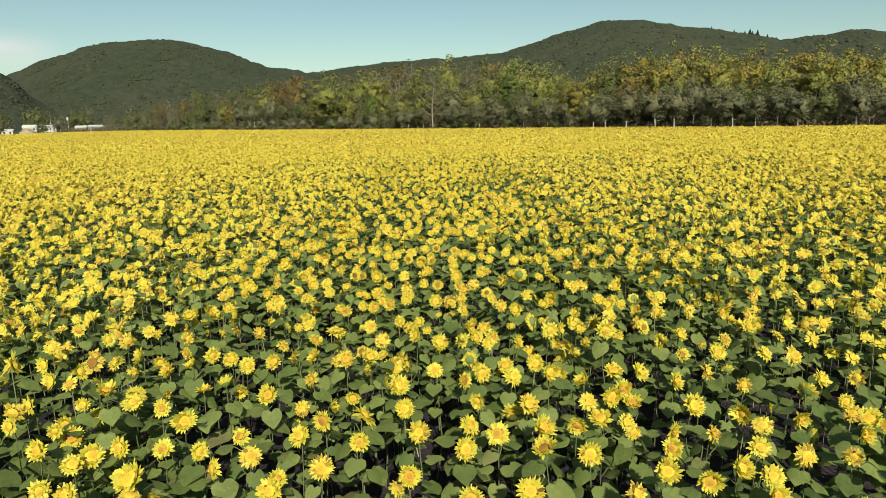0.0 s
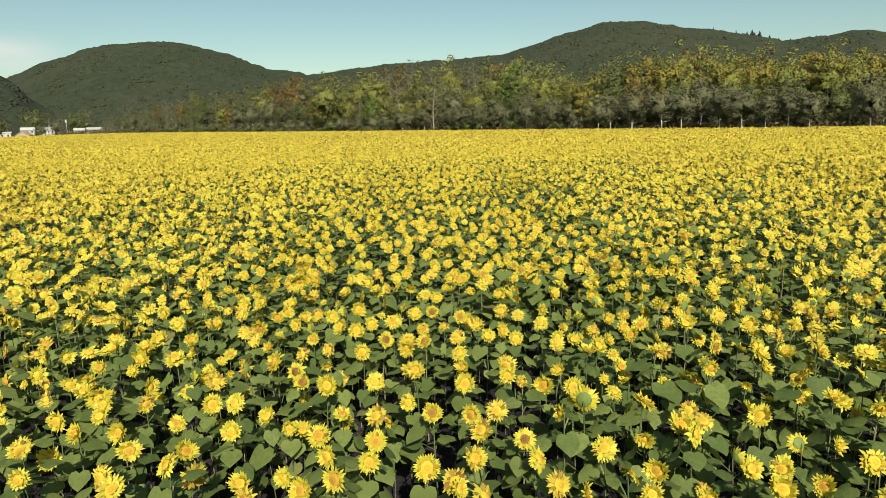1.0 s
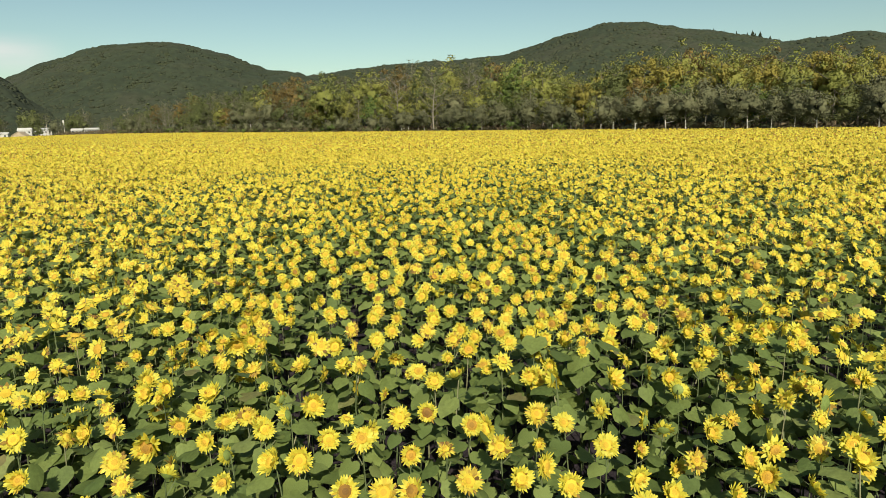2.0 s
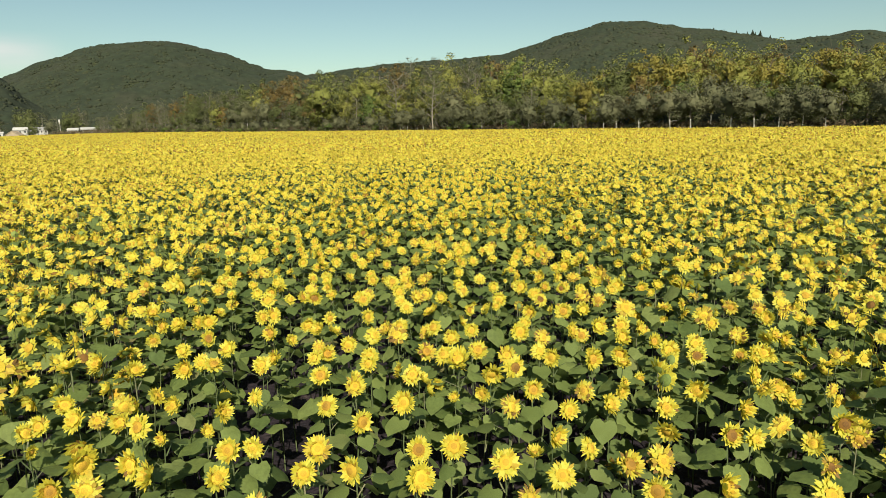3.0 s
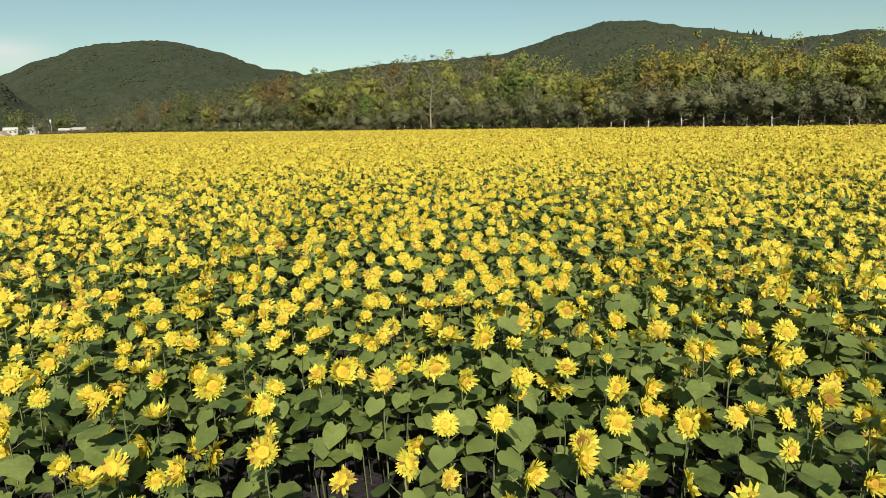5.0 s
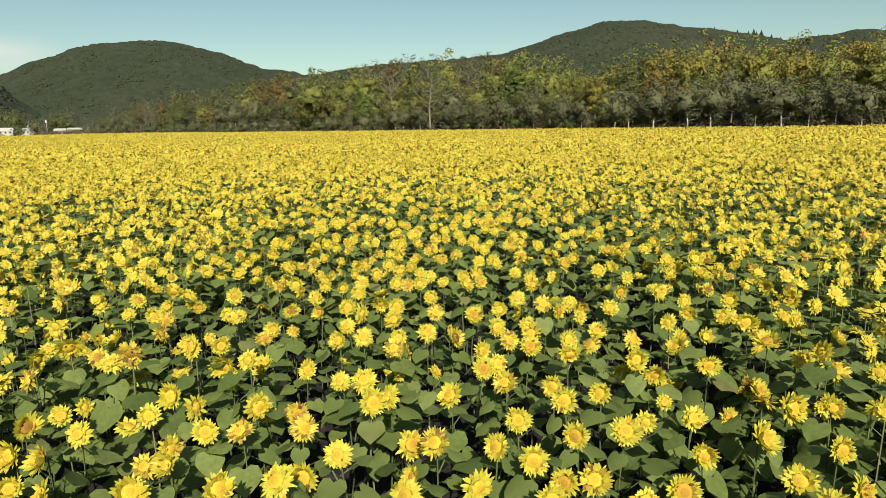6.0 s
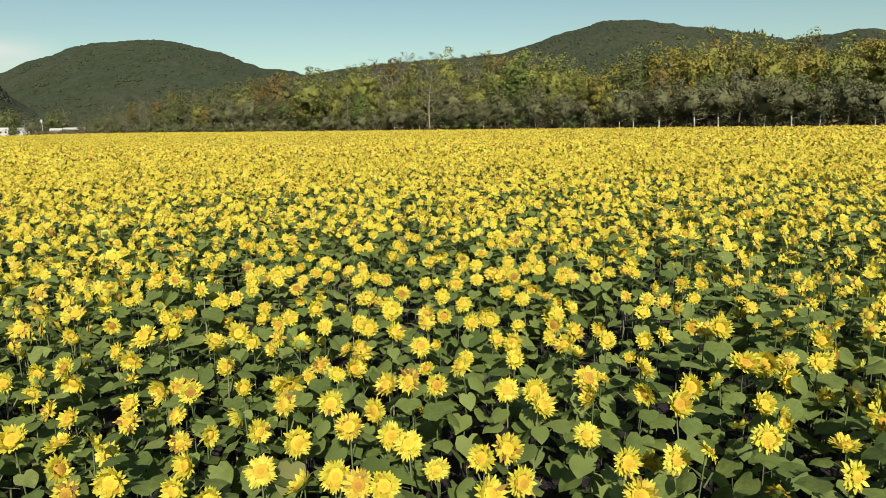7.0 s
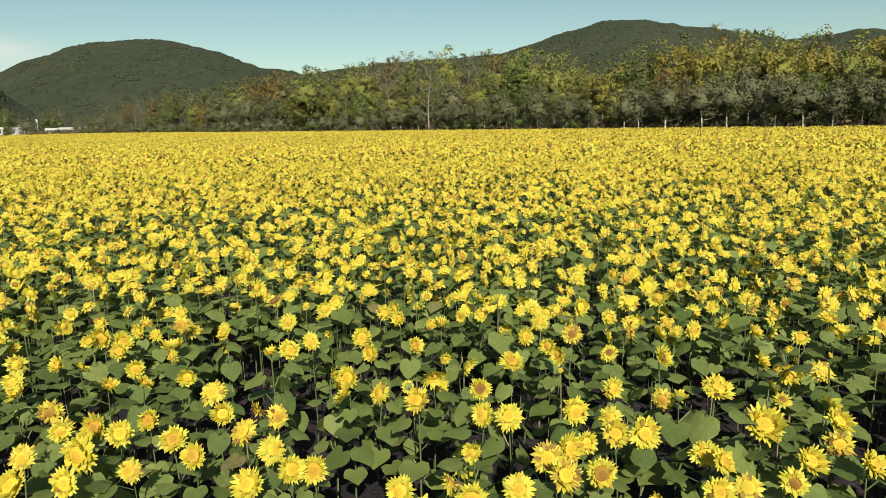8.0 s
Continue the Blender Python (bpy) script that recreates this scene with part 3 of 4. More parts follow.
# scattered trees round the houses
for k in range(36):
    xx, yy = -196 - 4.2 * k + tree_rng.uniform(-2, 2), 488 + tree_rng.uniform(0, 45)
    plant_tree(str(tree_rng.choice(["olive", "grey", "grey", "olive", "low"])), xx, yy, tree_rng.uniform(13.0, 24.0))
for xx, yy, tall in ((-196, 425, 9), (-203, 418, 7), (-211, 430, 10), (-218, 440, 7), (-258, 460, 7), (-259, 452, 6), (-262, 464, 9), (-268, 455, 7), (-273, 460, 8), (-296, 452, 6), (-186, 400, 9), (-178, 395, 8), (-170, 390, 9), (-160, 385, 10)):
    plant_tree(str(tree_rng.choice(["olive", "grey", "low"])), xx, yy, tall * 1.3)

# low brush under the trees
brush = Pile()
brng = np.random.default_rng(5)
bx = brng.uniform(-190, 130, 900)
by = tree_line(bx) + brng.uniform(1, 16, 900)
bz = ground_z(bx, by)
n = 24
c = np.repeat(np.stack([bx, by, bz], 1), n, 0) + brng.normal(0, 1, (900 * n, 3)) * [0.9, 0.9, 0] + np.stack([np.zeros(900 * n), np.zeros(900 * n), brng.uniform(0.1, 2.6, 900 * n)], 1)
a = brng.normal(0, 1, (900 * n, 3)) * 0.28
b = brng.normal(0, 1, (900 * n, 3)) * 0.28
brush.add(np.stack([c - a, c + b, c + a], 1).reshape(-1, 3), np.arange(900 * n * 3).reshape(-1, 3))
v, t, _ = brush.all()
tagged(new("undergrowth", mesh_of("undergrowth", v, t, [BRUSH])), "dry brown undergrowth below the trees", "undergrowth", kind="stuff")

# ---------------------------------------------------------------- houses at the far corner of the field
WALL_WHITE = surface("white_render_wall", ((0.3, (0.36, 0.355, 0.33)), (0.7, (0.50, 0.49, 0.46))), 3.0, 0.85, by="noise", coarse=0.4, contrast=0.1)
WALL_TAN = surface("tan_boards", ((0.3, (0.30, 0.24, 0.17)), (0.7, (0.42, 0.34, 0.25))), 3.0, 0.9, by="noise", coarse=0.4, contrast=0.2)
ROOF_GREY = surface("grey_sheet_roof", ((0.3, (0.30, 0.30, 0.30)), (0.7, (0.44, 0.44, 0.43))), 2.0, 0.6, by="noise", coarse=0.3, contrast=0.15)
ROOF_PALE = surface("pale_sheet_roof", ((0.3, (0.40, 0.39, 0.37)), (0.7, (0.54, 0.53, 0.50))), 2.0, 0.6, by="noise", coarse=0.3, contrast=0.12)
WINDOW_DARK = surface("dark_window_glass", ((0.3, (0.02, 0.025, 0.03)), (0.7, (0.05, 0.055, 0.06))), 1.0, 0.15, by="noise", coarse=0.5)


def block(x0, x1, y0, y1, z0, z1):
    v = np.array([(x, y, z) for z in (z0, z1) for y in (y0, y1) for x in (x0, x1)], float)
    q = [(0, 2, 3, 1), (4, 5, 7, 6), (0, 1, 5, 4), (2, 6, 7, 3), (0, 4, 6, 2), (1, 3, 7, 5)]
    return v, np.array([t for a, b, c, d in q for t in ((a, b, c), (a, c, d))])


def gable(w, d, z, rise, over=0.35, thick=0.15):
    """A pitched roof whose ridge runs along x."""
    x, y = w / 2 + over, d / 2 + over
    v = []
    for s in (-x, x):
        v += [(s, -y, z), (s, 0, z + rise), (s, y, z), (s, y, z + thick), (s, 0, z + rise + thick * 1.3), (s, -y, z + thick)]
    t = []
    for k in range(6):
        a, b = k, (k + 1) % 6
        t += [(a, a + 6, b + 6), (a, b + 6, b)]
    t += [(0, 1, 4), (0, 4, 5), (1, 2, 3), (1, 3, 4), (6, 10, 7), (6, 11, 10), (7, 9, 8), (7, 10, 9)]
    return np.array(v), np.array(t)


def build_house(x, y, turn, w, d, h, rise, wall, roof, windows, label, storeys=1):
    root = new("house")
    root.matrix_basis = pose(x, y, float(ground_z(x, y)) - 0.15, 0, 0, turn)
    body = Pile().add(*block(-w / 2, w / 2, -d / 2, d / 2, 0, h))
    body.add([(-w / 2, -d / 2, h), (-w / 2, d / 2, h), (-w / 2, 0, h + rise), (w / 2, -d / 2, h), (w / 2, d / 2, h), (w / 2, 0, h + rise)], [(0, 2, 1), (3, 4, 5)])
    v, t, _ = body.all()
    piece("wall", v, t, wall, root)
    v, t = gable(w, d, h + 0.01, rise)
    piece("roof", v, t, roof, root)
    frame_v, frame_t = block(-0.62, 0.62, -0.05, 0.05, -0.75, 0.75)
    pane_v, pane_t = block(-0.52, 0.52, -0.03, 0.03, -0.65, 0.65)
    for s in range(storeys):
        for k in range(windows):
            wx = -w / 2 + w * (k + 0.5) / windows
            win = piece("window", frame_v, frame_t, WALL_WHITE, root, Matrix.Translation((wx, -d / 2 - 0.02, h * (s + 0.55) / storeys)))
            piece("pane", pane_v, pane_t, WINDOW_DARK, win, Matrix.Translation((0, -0.045, 0)))
    return tagged(root, label, "house", "houses beyond the field")


build_house(-243.5, 480, 24, 12.5, 8, 5.2, 0.9, WALL_WHITE, ROOF_PALE, 8, "long white building with rows of tall windows", 2)
build_house(-258, 484, 20, 7.0, 7, 4.6, 1.3, WALL_WHITE, ROOF_PALE, 3, "small white house with a pale pitched roof", 2)
build_house(-281, 482, 32, 9.5, 8, 5.0, 1.8, WALL_WHITE, ROOF_GREY, 4, "white house with a grey pitched roof", 2)
build_house(-292, 478, 26, 8.5, 8, 5.2, 1.9, WALL_WHITE, ROOF_PALE, 3, "white house with a pale roof among trees", 2)
build_house(-288, 487, 28, 15, 6, 3.8, 1.1, WALL_WHITE, ROOF_GREY, 5, "long low white building behind the houses", 1)
build_house(-303, 470, 22, 7.0, 6, 3.2, 1.0, WALL_WHITE, ROOF_PALE, 2, "low white shed at the field's corner", 1)
build_house(-212, 345, 100, 6.2, 6.2, 1.8, 2.1, WALL_TAN, WALL_TAN, 1, "tan wooden barn at the edge of the field", 1)
build_house(-222, 478, 0, 3.0, 3.0, 2.6, 0.6, WALL_WHITE, ROOF_PALE, 1, "tiny white shed under the trees", 1)


def build_sign(x, y):
    root = new("sign_post")
    root.matrix_basis = pose(x, y, float(ground_z(x, y)))
    v, t = tube([(0, 0, 0), (0, 0, 6), (0, 0, 12.0)], [0.16, 0.14, 0.12], 6)
    piece("post", v, t, BARK_PALE, root)
    v, t = block(-0.6, 0.6, -0.24, -0.14, 9.9, 12.0)
    piece("board", v, t, WALL_WHITE, root)
    return tagged(root, "white board on a tall post near the houses", "sign")


build_sign(-265, 480)


def build_pole(x, y):
    root = new("utility_pole")
    root.matrix_basis = pose(x, y, float(ground_z(x, y)))
    v, t = tube([(0, 0, 0), (0, 0, 4.5), (0.05, 0, 8.5)], [0.14, 0.12, 0.09], 6)
    piece("post", v, t, BARK_PALE, root)
    v, t = block(-0.8, 0.8, -0.06, 0.06, 7.7, 7.85)
    piece("crossarm", v, t, BARK, root)
    return tagged(root, "weathered utility pole beside the houses", "pole")


build_pole(-272, 470)

# ---------------------------------------------------------------- sunflowers


def leaf_shape(fold, droop, coarse=False):
    """A heart-shaped blade, 1 long along +y, with its stalk end at 0."""
    if coarse:
        half, spine = [(0.50, 0.02), (0.46, 0.52)], [(0, 0.0), (0, 1.0)]
    else:
        half, spine = [(0.20, -0.17), (0.44, -0.13), (0.55, 0.10), (0.56, 0.31), (0.41, 0.60), (0.23, 0.82)], [(0, 0.0), (0, 0.45), (0, 1.0)]
    p = spine + half + [(-x, y) for x, y in half]
    v = np.array([(x, y, fold * abs(x) - droop * y * y - 0.16 * (abs(x) * 2) ** 3 + 0.02 * math.sin(9 * y + 4 * x)) for x, y in p])
    if coarse:
        return v, np.array([(0, 2, 3), (0, 3, 1), (0, 5, 4), (0, 1, 5)])
    t = []
    for k, flip in ((3, False), (9, True)):
        for tri in ((0, k, k + 1), (0, k + 1, k + 2), (0, k + 2, 1), (1, k + 2, k + 3), (1, k + 3, k + 4), (1, k + 4, k + 5), (1, k + 5, 2)):
            t.append(tri[::-1] if flip else tri)
    return v, np.array(t)


def petal_ring(rng, count, inner, outer, rise, ragged, detail):
    pile = Pile()
    for k in range(count):
        a = (k + rng.uniform(-0.3, 0.3)) * 2 * np.pi / count
        r1 = outer * rng.uniform(1 - ragged, 1)
        curl = rise + rng.normal(0, 0.29)
        wide = 0.84 * np.pi * outer / count * rng.uniform(0.75, 1.2)
        ux, uy = np.array([math.cos(a), math.sin(a), 0]), np.array([-math.sin(a), math.cos(a), 0])
        up = np.array([0, 0, 1.0])
        m = inner + (r1 - inner) * 0.5
        twist = rng.normal(0, 0.25)
        if detail:
            m = inner + (r1 - inner) * 0.62
            w0, w2, lift = wide * 0.6, wide * rng.uniform(0.15, 0.42), up * curl
            p = [ux * inner - uy * w0, ux * inner + uy * w0, ux * m + uy * wide + lift * 0.22 + up * twist * wide, ux * m - uy * wide + lift * 0.22 - up * twist * wide, ux * r1 + uy * w2 + lift * 0.4, ux * (r1 * rng.uniform(0.93, 1.0)) - uy * w2 + lift * 0.4]
            pile.add(p, [(0, 1, 2), (0, 2, 3), (3, 2, 4), (3, 4, 5)])
        else:
            p = [ux * inner, ux * m + uy * wide * 1.1 + up * curl * 0.2, ux * r1 + up * curl * 0.4, ux * m - uy * wide * 1.1 + up * curl * 0.2]
            pile.add(p, [(0, 1, 2), (0, 2, 3)])
    return pile.all()


def dome(r, rise, sides, rings, z=0.03):
    v = [(0, 0, z + rise)]
    for k in range(1, rings + 1):
        q = k / rings
        v += [(r * q * math.cos(j * 2 * math.pi / sides), r * q * math.sin(j * 2 * math.pi / sides), z + rise * (1 - q * q)) for j in range(sides)]
    t = [(0, 1 + j, 1 + (j + 1) % sides) for j in range(sides)]
    for k in range(rings - 1):
        for j in range(sides):
            p, q = 1 + k * sides + j, 1 + k * sides + (j + 1) % sides
            t += [(p, p + sides, q + sides), (p, q + sides, q)]
    return np.array(v), np.array(t)


def calyx_cup(sides):
    v = [(0, 0, -0.34)] + [(0.5 * math.cos(j * 2 * math.pi / sides), 0.5 * math.sin(j * 2 * math.pi / sides), -0.03) for j in range(sides)]
    return np.array(v), np.array([(0, 1 + (j + 1) % sides, 1 + j) for j in range(sides)])


def head_parts(seed, rays=32, short_rays=20):
    """Petals, disc and calyx of one bloom of radius 1 that looks along +z."""
    rng = np.random.default_rng(seed)
    petals = Pile()
    rise = rng.uniform(-0.6, 0.9)
    petals.add(*petal_ring(rng, rays, 0.36, 1.0, rise, 0.24, True)[:2])
    v, t, _ = petal_ring(rng, short_rays, 0.36, 0.86, rise + 0.35, 0.34, True)
    petals.add(v + [0, 0, 0.02], t)
    # the disc, with a frill of short orange florets round it
    broad = rng.uniform(0.36, 0.45)
    v, t, _ = petal_ring(rng, 15, broad * 0.85, broad * 1.38, rise * 0.5 + 0.3, 0.3, False)
    disc = Pile().add(*dome(broad, 0.16, 10, 2, 0.05)).add(v + [0, 0, 0.07], t).all()[:2]
    return petals.all(), disc, calyx_cup(9)


def dry_share(seed, pt):
    """Marks the petals that have withered, in every fifth bloom most of them."""
    rng = np.random.default_rng(seed + 50)
    dry = rng.uniform(0, 1, len(pt) // 4) < (0.55 if seed % 5 == 3 else 0.04)
    return np.repeat(dry, 4)


def head_full(seed):
    (pv, pt, _), disc, cup = head_parts(seed, 27, 14)
    return Pile().add(pv, pt, np.where(dry_share(seed, pt), 6, 0)).add(*disc, np.where(np.arange(len(disc[1])) < 10, 5, 1)).add(*cup, 2).all()


def head_mid(seed):
    rng = np.random.default_rng(seed)
    v, t, _ = petal_ring(rng, 18, 0.33, 1.0, rng.uniform(-0.5, 0.9), 0.34, False)
    return Pile().add(v, t, np.repeat(np.where(rng.uniform(0, 1, 18) < (0.6 if seed % 4 == 3 else 0.08), 6, 0), 2)).add(*dome(0.42, 0.16, 7, 1, 0.08), 1).add(*calyx_cup(5), 2).all()


def head_far(seed, rays=10, disc=4):
    """A bloom of pointed overlapping rays, for plants some way off."""
    rng = np.random.default_rng(seed)
    a = (np.arange(rays) + rng.uniform(-0.3, 0.3, rays)) * 2 * np.pi / rays
    ux, uy = np.stack([np.cos(a), np.sin(a), 0 * a], 1), np.stack([-np.sin(a), np.cos(a), 0 * a], 1)
    tip = ux * rng.uniform(0.8, 1.15, (rays, 1)) + [0, 0, 1] * rng.uniform(-0.15, 0.4, (rays, 1))
    half = uy * rng.uniform(0.3, 0.42, (rays, 1))
    v = np.stack([ux * 0.2 - half, ux * 0.2 + half, tip], 1).reshape(-1, 3)
    p = Pile().add(v, np.arange(3 * rays).reshape(-1, 3), np.where(rng.uniform(0, 1, rays) < (0.8 if seed % 4 == 3 else 0.3), 6, 0))
    if disc:
        p.add(*dome(0.42, 0.03, disc, 1, 0.14), 1)
    return p.all()


def head_speck(seed, sides):
    """A bloom too far off to show its petals."""
    rng = np.random.default_rng(seed)
    a = (np.arange(sides) + rng.uniform(-0.25, 0.25, sides)) * 2 * np.pi / sides
    r = rng.uniform(0.75, 1.2, sides)
    v = np.stack([r * np.cos(a), r * np.sin(a), rng.uniform(-0.1, 0.3, sides)], 1)
    return v, np.array([(0, j, j + 1) for j in range(1, sides - 1)]), np.full(sides - 2, 6 if seed % 10 in (1, 3, 5, 7) else 1 if seed % 10 > 7 else 0)


LEAVES = [leaf_shape(0.15, 0.22), leaf_shape(0.05, 0.36), leaf_shape(0.28, 0.12)]
COARSE_LEAF = leaf_shape(0.15, 0.25, True)
FAR_LEAF = (np.array([(0, 0, 0), (0.5, 0.3, 0.05), (0, 1.0, -0.2), (-0.5, 0.3, 0.05)]), np.array([(0, 1, 2), (0, 2, 3)]))


def leaf_places(seed, count, top=0.91):
    """Where the leaves of one plant of height 1 sit: kind, turn, place, length."""
    rng = np.random.default_rng(seed)
    out = []
    for k in range(count):
        h = top - 0.43 * ((count - k - rng.uniform(0, 0.7)) / count) ** 1.35
        az = k * 2.4 + rng.uniform(-0.5, 0.5)
        length = (0.136 - 0.028 * max(0, h - 0.75) / 0.2) * rng.uniform(0.75, 1.25)
        stalk = rng.uniform(0.05, 0.11)
        tip = rng.uniform(-0.85, 0.15)
        turn = turn_z(np.array([az - np.pi / 2]))[0] @ turn_x(np.array([tip]))[0]
        base = np.array([0, 0, h])
        end = base + [math.cos(az) * stalk, math.sin(az) * stalk, 0.045]
        out.append((int(rng.integers(3)), turn, base, end, length))
    return out


def stalk_shape(base, end):
    side = np.cross(end - base, [0, 0, 1.0])
    side = side / np.linalg.norm(side) * 0.004
    return np.array([base - side, base + side, end + side, end - side]), np.array([(0, 1, 2), (0, 2, 3)])


def stem_shape(seed, sides, plain=False):
    if plain:
        return tube([(0, 0, 0), (0, 0, 1.0)], [0.0055, 0.0032], sides)
    rng = np.random.default_rng(seed + 900)
    b = rng.normal(0, 0.02, (4, 2))
    b[0] = b[3] = 0
    pts = np.column_stack([b, [0, 0.35, 0.7, 1.0]])
    return tube(pts, [0.0078, 0.0066, 0.005, 0.0042], sides)


def body_full(seed):
    p = Pile().add(*stem_shape(seed, 3), 4)
    for k, turn, base, end, length in leaf_places(seed, 7):
        v, t = LEAVES[k]
        p.add(*stalk_shape(base, end), 4).add(v * length @ turn.T + end, t, 3)
    return p.all()


def body_mid(seed, count=7, stem=True, big=1.1, top=0.88, blade=None):
    bv, bt = blade or COARSE_LEAF
    p = Pile()
    if stem:
        p.add(*stem_shape(seed, 3, True), 4)
    for k, turn, base, end, length in leaf_places(seed, count, top):
        p.add(bv * length * big @ turn.T + end, bt, 3)
    return p.all()


PLANT_MATS = [PETAL, DISC, CALYX, LEAF, STEM, DISC_CORE, PETAL_DRY]
plants = np.random.default_rng(2024)
DENSITY = 14.5


def sow(x0, x1, y0, y1, density):
    """Random places on a jittered grid in a stretch of the field."""
    step = 1 / math.sqrt(density)
    px, py = np.meshgrid(np.arange(x0, x1, step), np.arange(y0, y1, step))
    px = px.ravel() + plants.uniform(-0.55, 0.55, px.size) * step
    py = py.ravel() + plants.uniform(-0.55, 0.55, py.size) * step
    return px, py


# places where the soil shows: x, y, radius
BARE = [(0.9, 17.4, 0.5), (0.9, 18.1, 0.5), (-1.1, 20.2, 0.5), (3.2, 19.9, 0.5), (2.9, 22.3, 0.6), (-1.9, 16.8, 0.5), (-0.5, 22.1, 0.45), (-1.2, 23.0, 0.5), (-2.4, 24.1, 0.5),
        (1.6, 22.9, 0.5), (2.9, 23.3, 0.7), (3.5, 22.7, 0.6), (0.2, 24.0, 0.4), (-0.6, 31.0, 0.5), (-1.4, 32.0, 0.5), (0.9, 31.8, 0.7), (-0.8, 39.4, 0.6), (0.4, 37.8, 0.6),
        (1.0, 37.8, 0.6), (3.1, 38.6, 0.8), (4.3, 38.3, 0.8), (-4.9, 6.9, 0.6), (-2.2, 5.1, 0.5), (2.0, 6.3, 0.5), (4.6, 6.1, 0.6)]


def thinned(px, py):
    """Leaves gaps where the crop stands thin."""
    thin = np.clip(0.10 + 0.20 * waves(px, py, 4.5, 3) + np.where(py < 44, 0.34, 0.20) * waves(px, py, 1.4, 4), 0.0, 0.88)
    for cx, cy, r in BARE:
        thin = np.maximum(thin, 0.9 * np.clip(1.4 - np.hypot(px - cx, py - cy) / (0.85 * r), 0, 1))
    return plants.uniform(0, 1, px.size) > thin


def stand(px, py, spread=0.8, chosen=None):
    """Height, head turn and size for plants at these places; the chosen ones bloom at full height towards the sun."""
    n = px.size
    tall = 1.20 + 0.06 * waves(px, py, 7, 8) + plants.normal(0, 0.11, n)
    az = np.where(plants.uniform(0, 1, n) < 0.17, plants.uniform(-np.pi, np.pi, n), plants.normal(0.05, spread, n))
    tip = np.radians(90 - np.clip(plants.normal(27, 26, n), -25, 85))
    size = np.clip(plants.normal(0.100, 0.019, n), 0.045, 0.14)
    green = np.exp(-(((px - 5.2) / 2.2) ** 2) - ((py - 38.0) / 1.6) ** 2)
    size = np.where(plants.uniform(0, 1, n) < green * 0.8, size * 0.35, size)
    if chosen is not None:
        tall = np.where(chosen, plants.normal(1.23, 0.02, n), tall)
        az = np.where(chosen, plants.normal(0.05, 0.45, n), az)
        tip = np.where(chosen, np.radians(90 - plants.uniform(8, 42, n)), tip)
        size = np.where(chosen, plants.uniform(0.094, 0.118, n), size)
    return tall, az, tip, size


def crop(name, label, px, py, heads, bodies, head_scale=1.0, spread=0.8, chosen=None, smooth=False):
    tall, az, tip, size = stand(px, py, spread, chosen)
    n = px.size
    root = np.stack([px, py, ground_z(px, py)], 1)
    face = turn_z(az) @ turn_x(tip)
    ahead = face[:, :, 2]
    size = size * head_scale
    centre = root + np.stack([0 * px, 0 * px, tall], 1) + ahead * (0.34 * size)[:, None]
    turn = turn_z(plants.uniform(0, 6.28, n))
    roll = turn_z(plants.uniform(0, 6.28, n))
    pile = Pile()
    which_h, which_b = plants.integers(0, max(1, len(heads)), n), plants.integers(0, max(1, len(bodies)), n)
    for k, h in enumerate(heads):
        s = which_h == k
        squash = np.zeros((int(s.sum()), 3, 3))
        squash[:, 0, 0], squash[:, 1, 1], squash[:, 2, 2] = plants.uniform(0.78, 1.08, s.sum()), plants.uniform(0.78, 1.08, s.sum()), 1
        pile.add(*scatter(h, (face @ roll)[s] @ squash, centre[s], size[s, None]))
    for k, b in enumerate(bodies):
        s = which_b == k
        pile.add(*scatter(b, turn[s], root[s], tall[s, None]))
    v, t, m = pile.all()
    return tagged(new(name, mesh_of(name, v, t, PLANT_MATS, m, smooth)), label, "sunflowers", kind="stuff")


def walk_x(y):
    return 0.028 * y


def in_view(x, y):
    return (x < 0.75 * y + 1.5) & (x > -0.70 * y - 1.5)


# the blooms that stand out beside the way, stretch by stretch: x, y
BLOOMS_A = [(2.24, 3.77), (1.32, 3.82), (0.62, 3.86), (0.23, 3.88), (1.88, 3.93), (-1.14, 3.98), (2.35, 4.00), (-2.57, 4.04), (1.62, 4.04), (2.14, 4.07), (-2.82, 4.13), (-0.21, 4.18), (2.69, 4.20), (3.08, 4.23), (-0.85, 4.29), (-1.63, 4.31), (1.15, 4.34), (2.45, 4.39), (1.80, 4.40), (-2.75, 4.42), (-1.42, 4.44), (3.33, 4.53), (-1.85, 4.54), (0.21, 4.55), (2.15, 4.55), (-2.11, 4.56), (-2.70, 4.57), (0.49, 4.64), (-0.61, 4.66), (-3.14, 4.67), (1.58, 4.69), (-2.50, 4.69), (2.66, 4.73), (-0.15, 4.75), (-1.10, 4.80), (-1.58, 4.80), (0.26, 4.86), (2.59, 4.86), (-2.11, 4.98), (2.22, 5.09), (-0.96, 5.10), (-3.62, 5.11), (1.33, 5.17), (-0.27, 5.24), (0.81, 5.24), (-2.44, 5.31), (-1.55, 5.55), (-0.35, 5.69)]
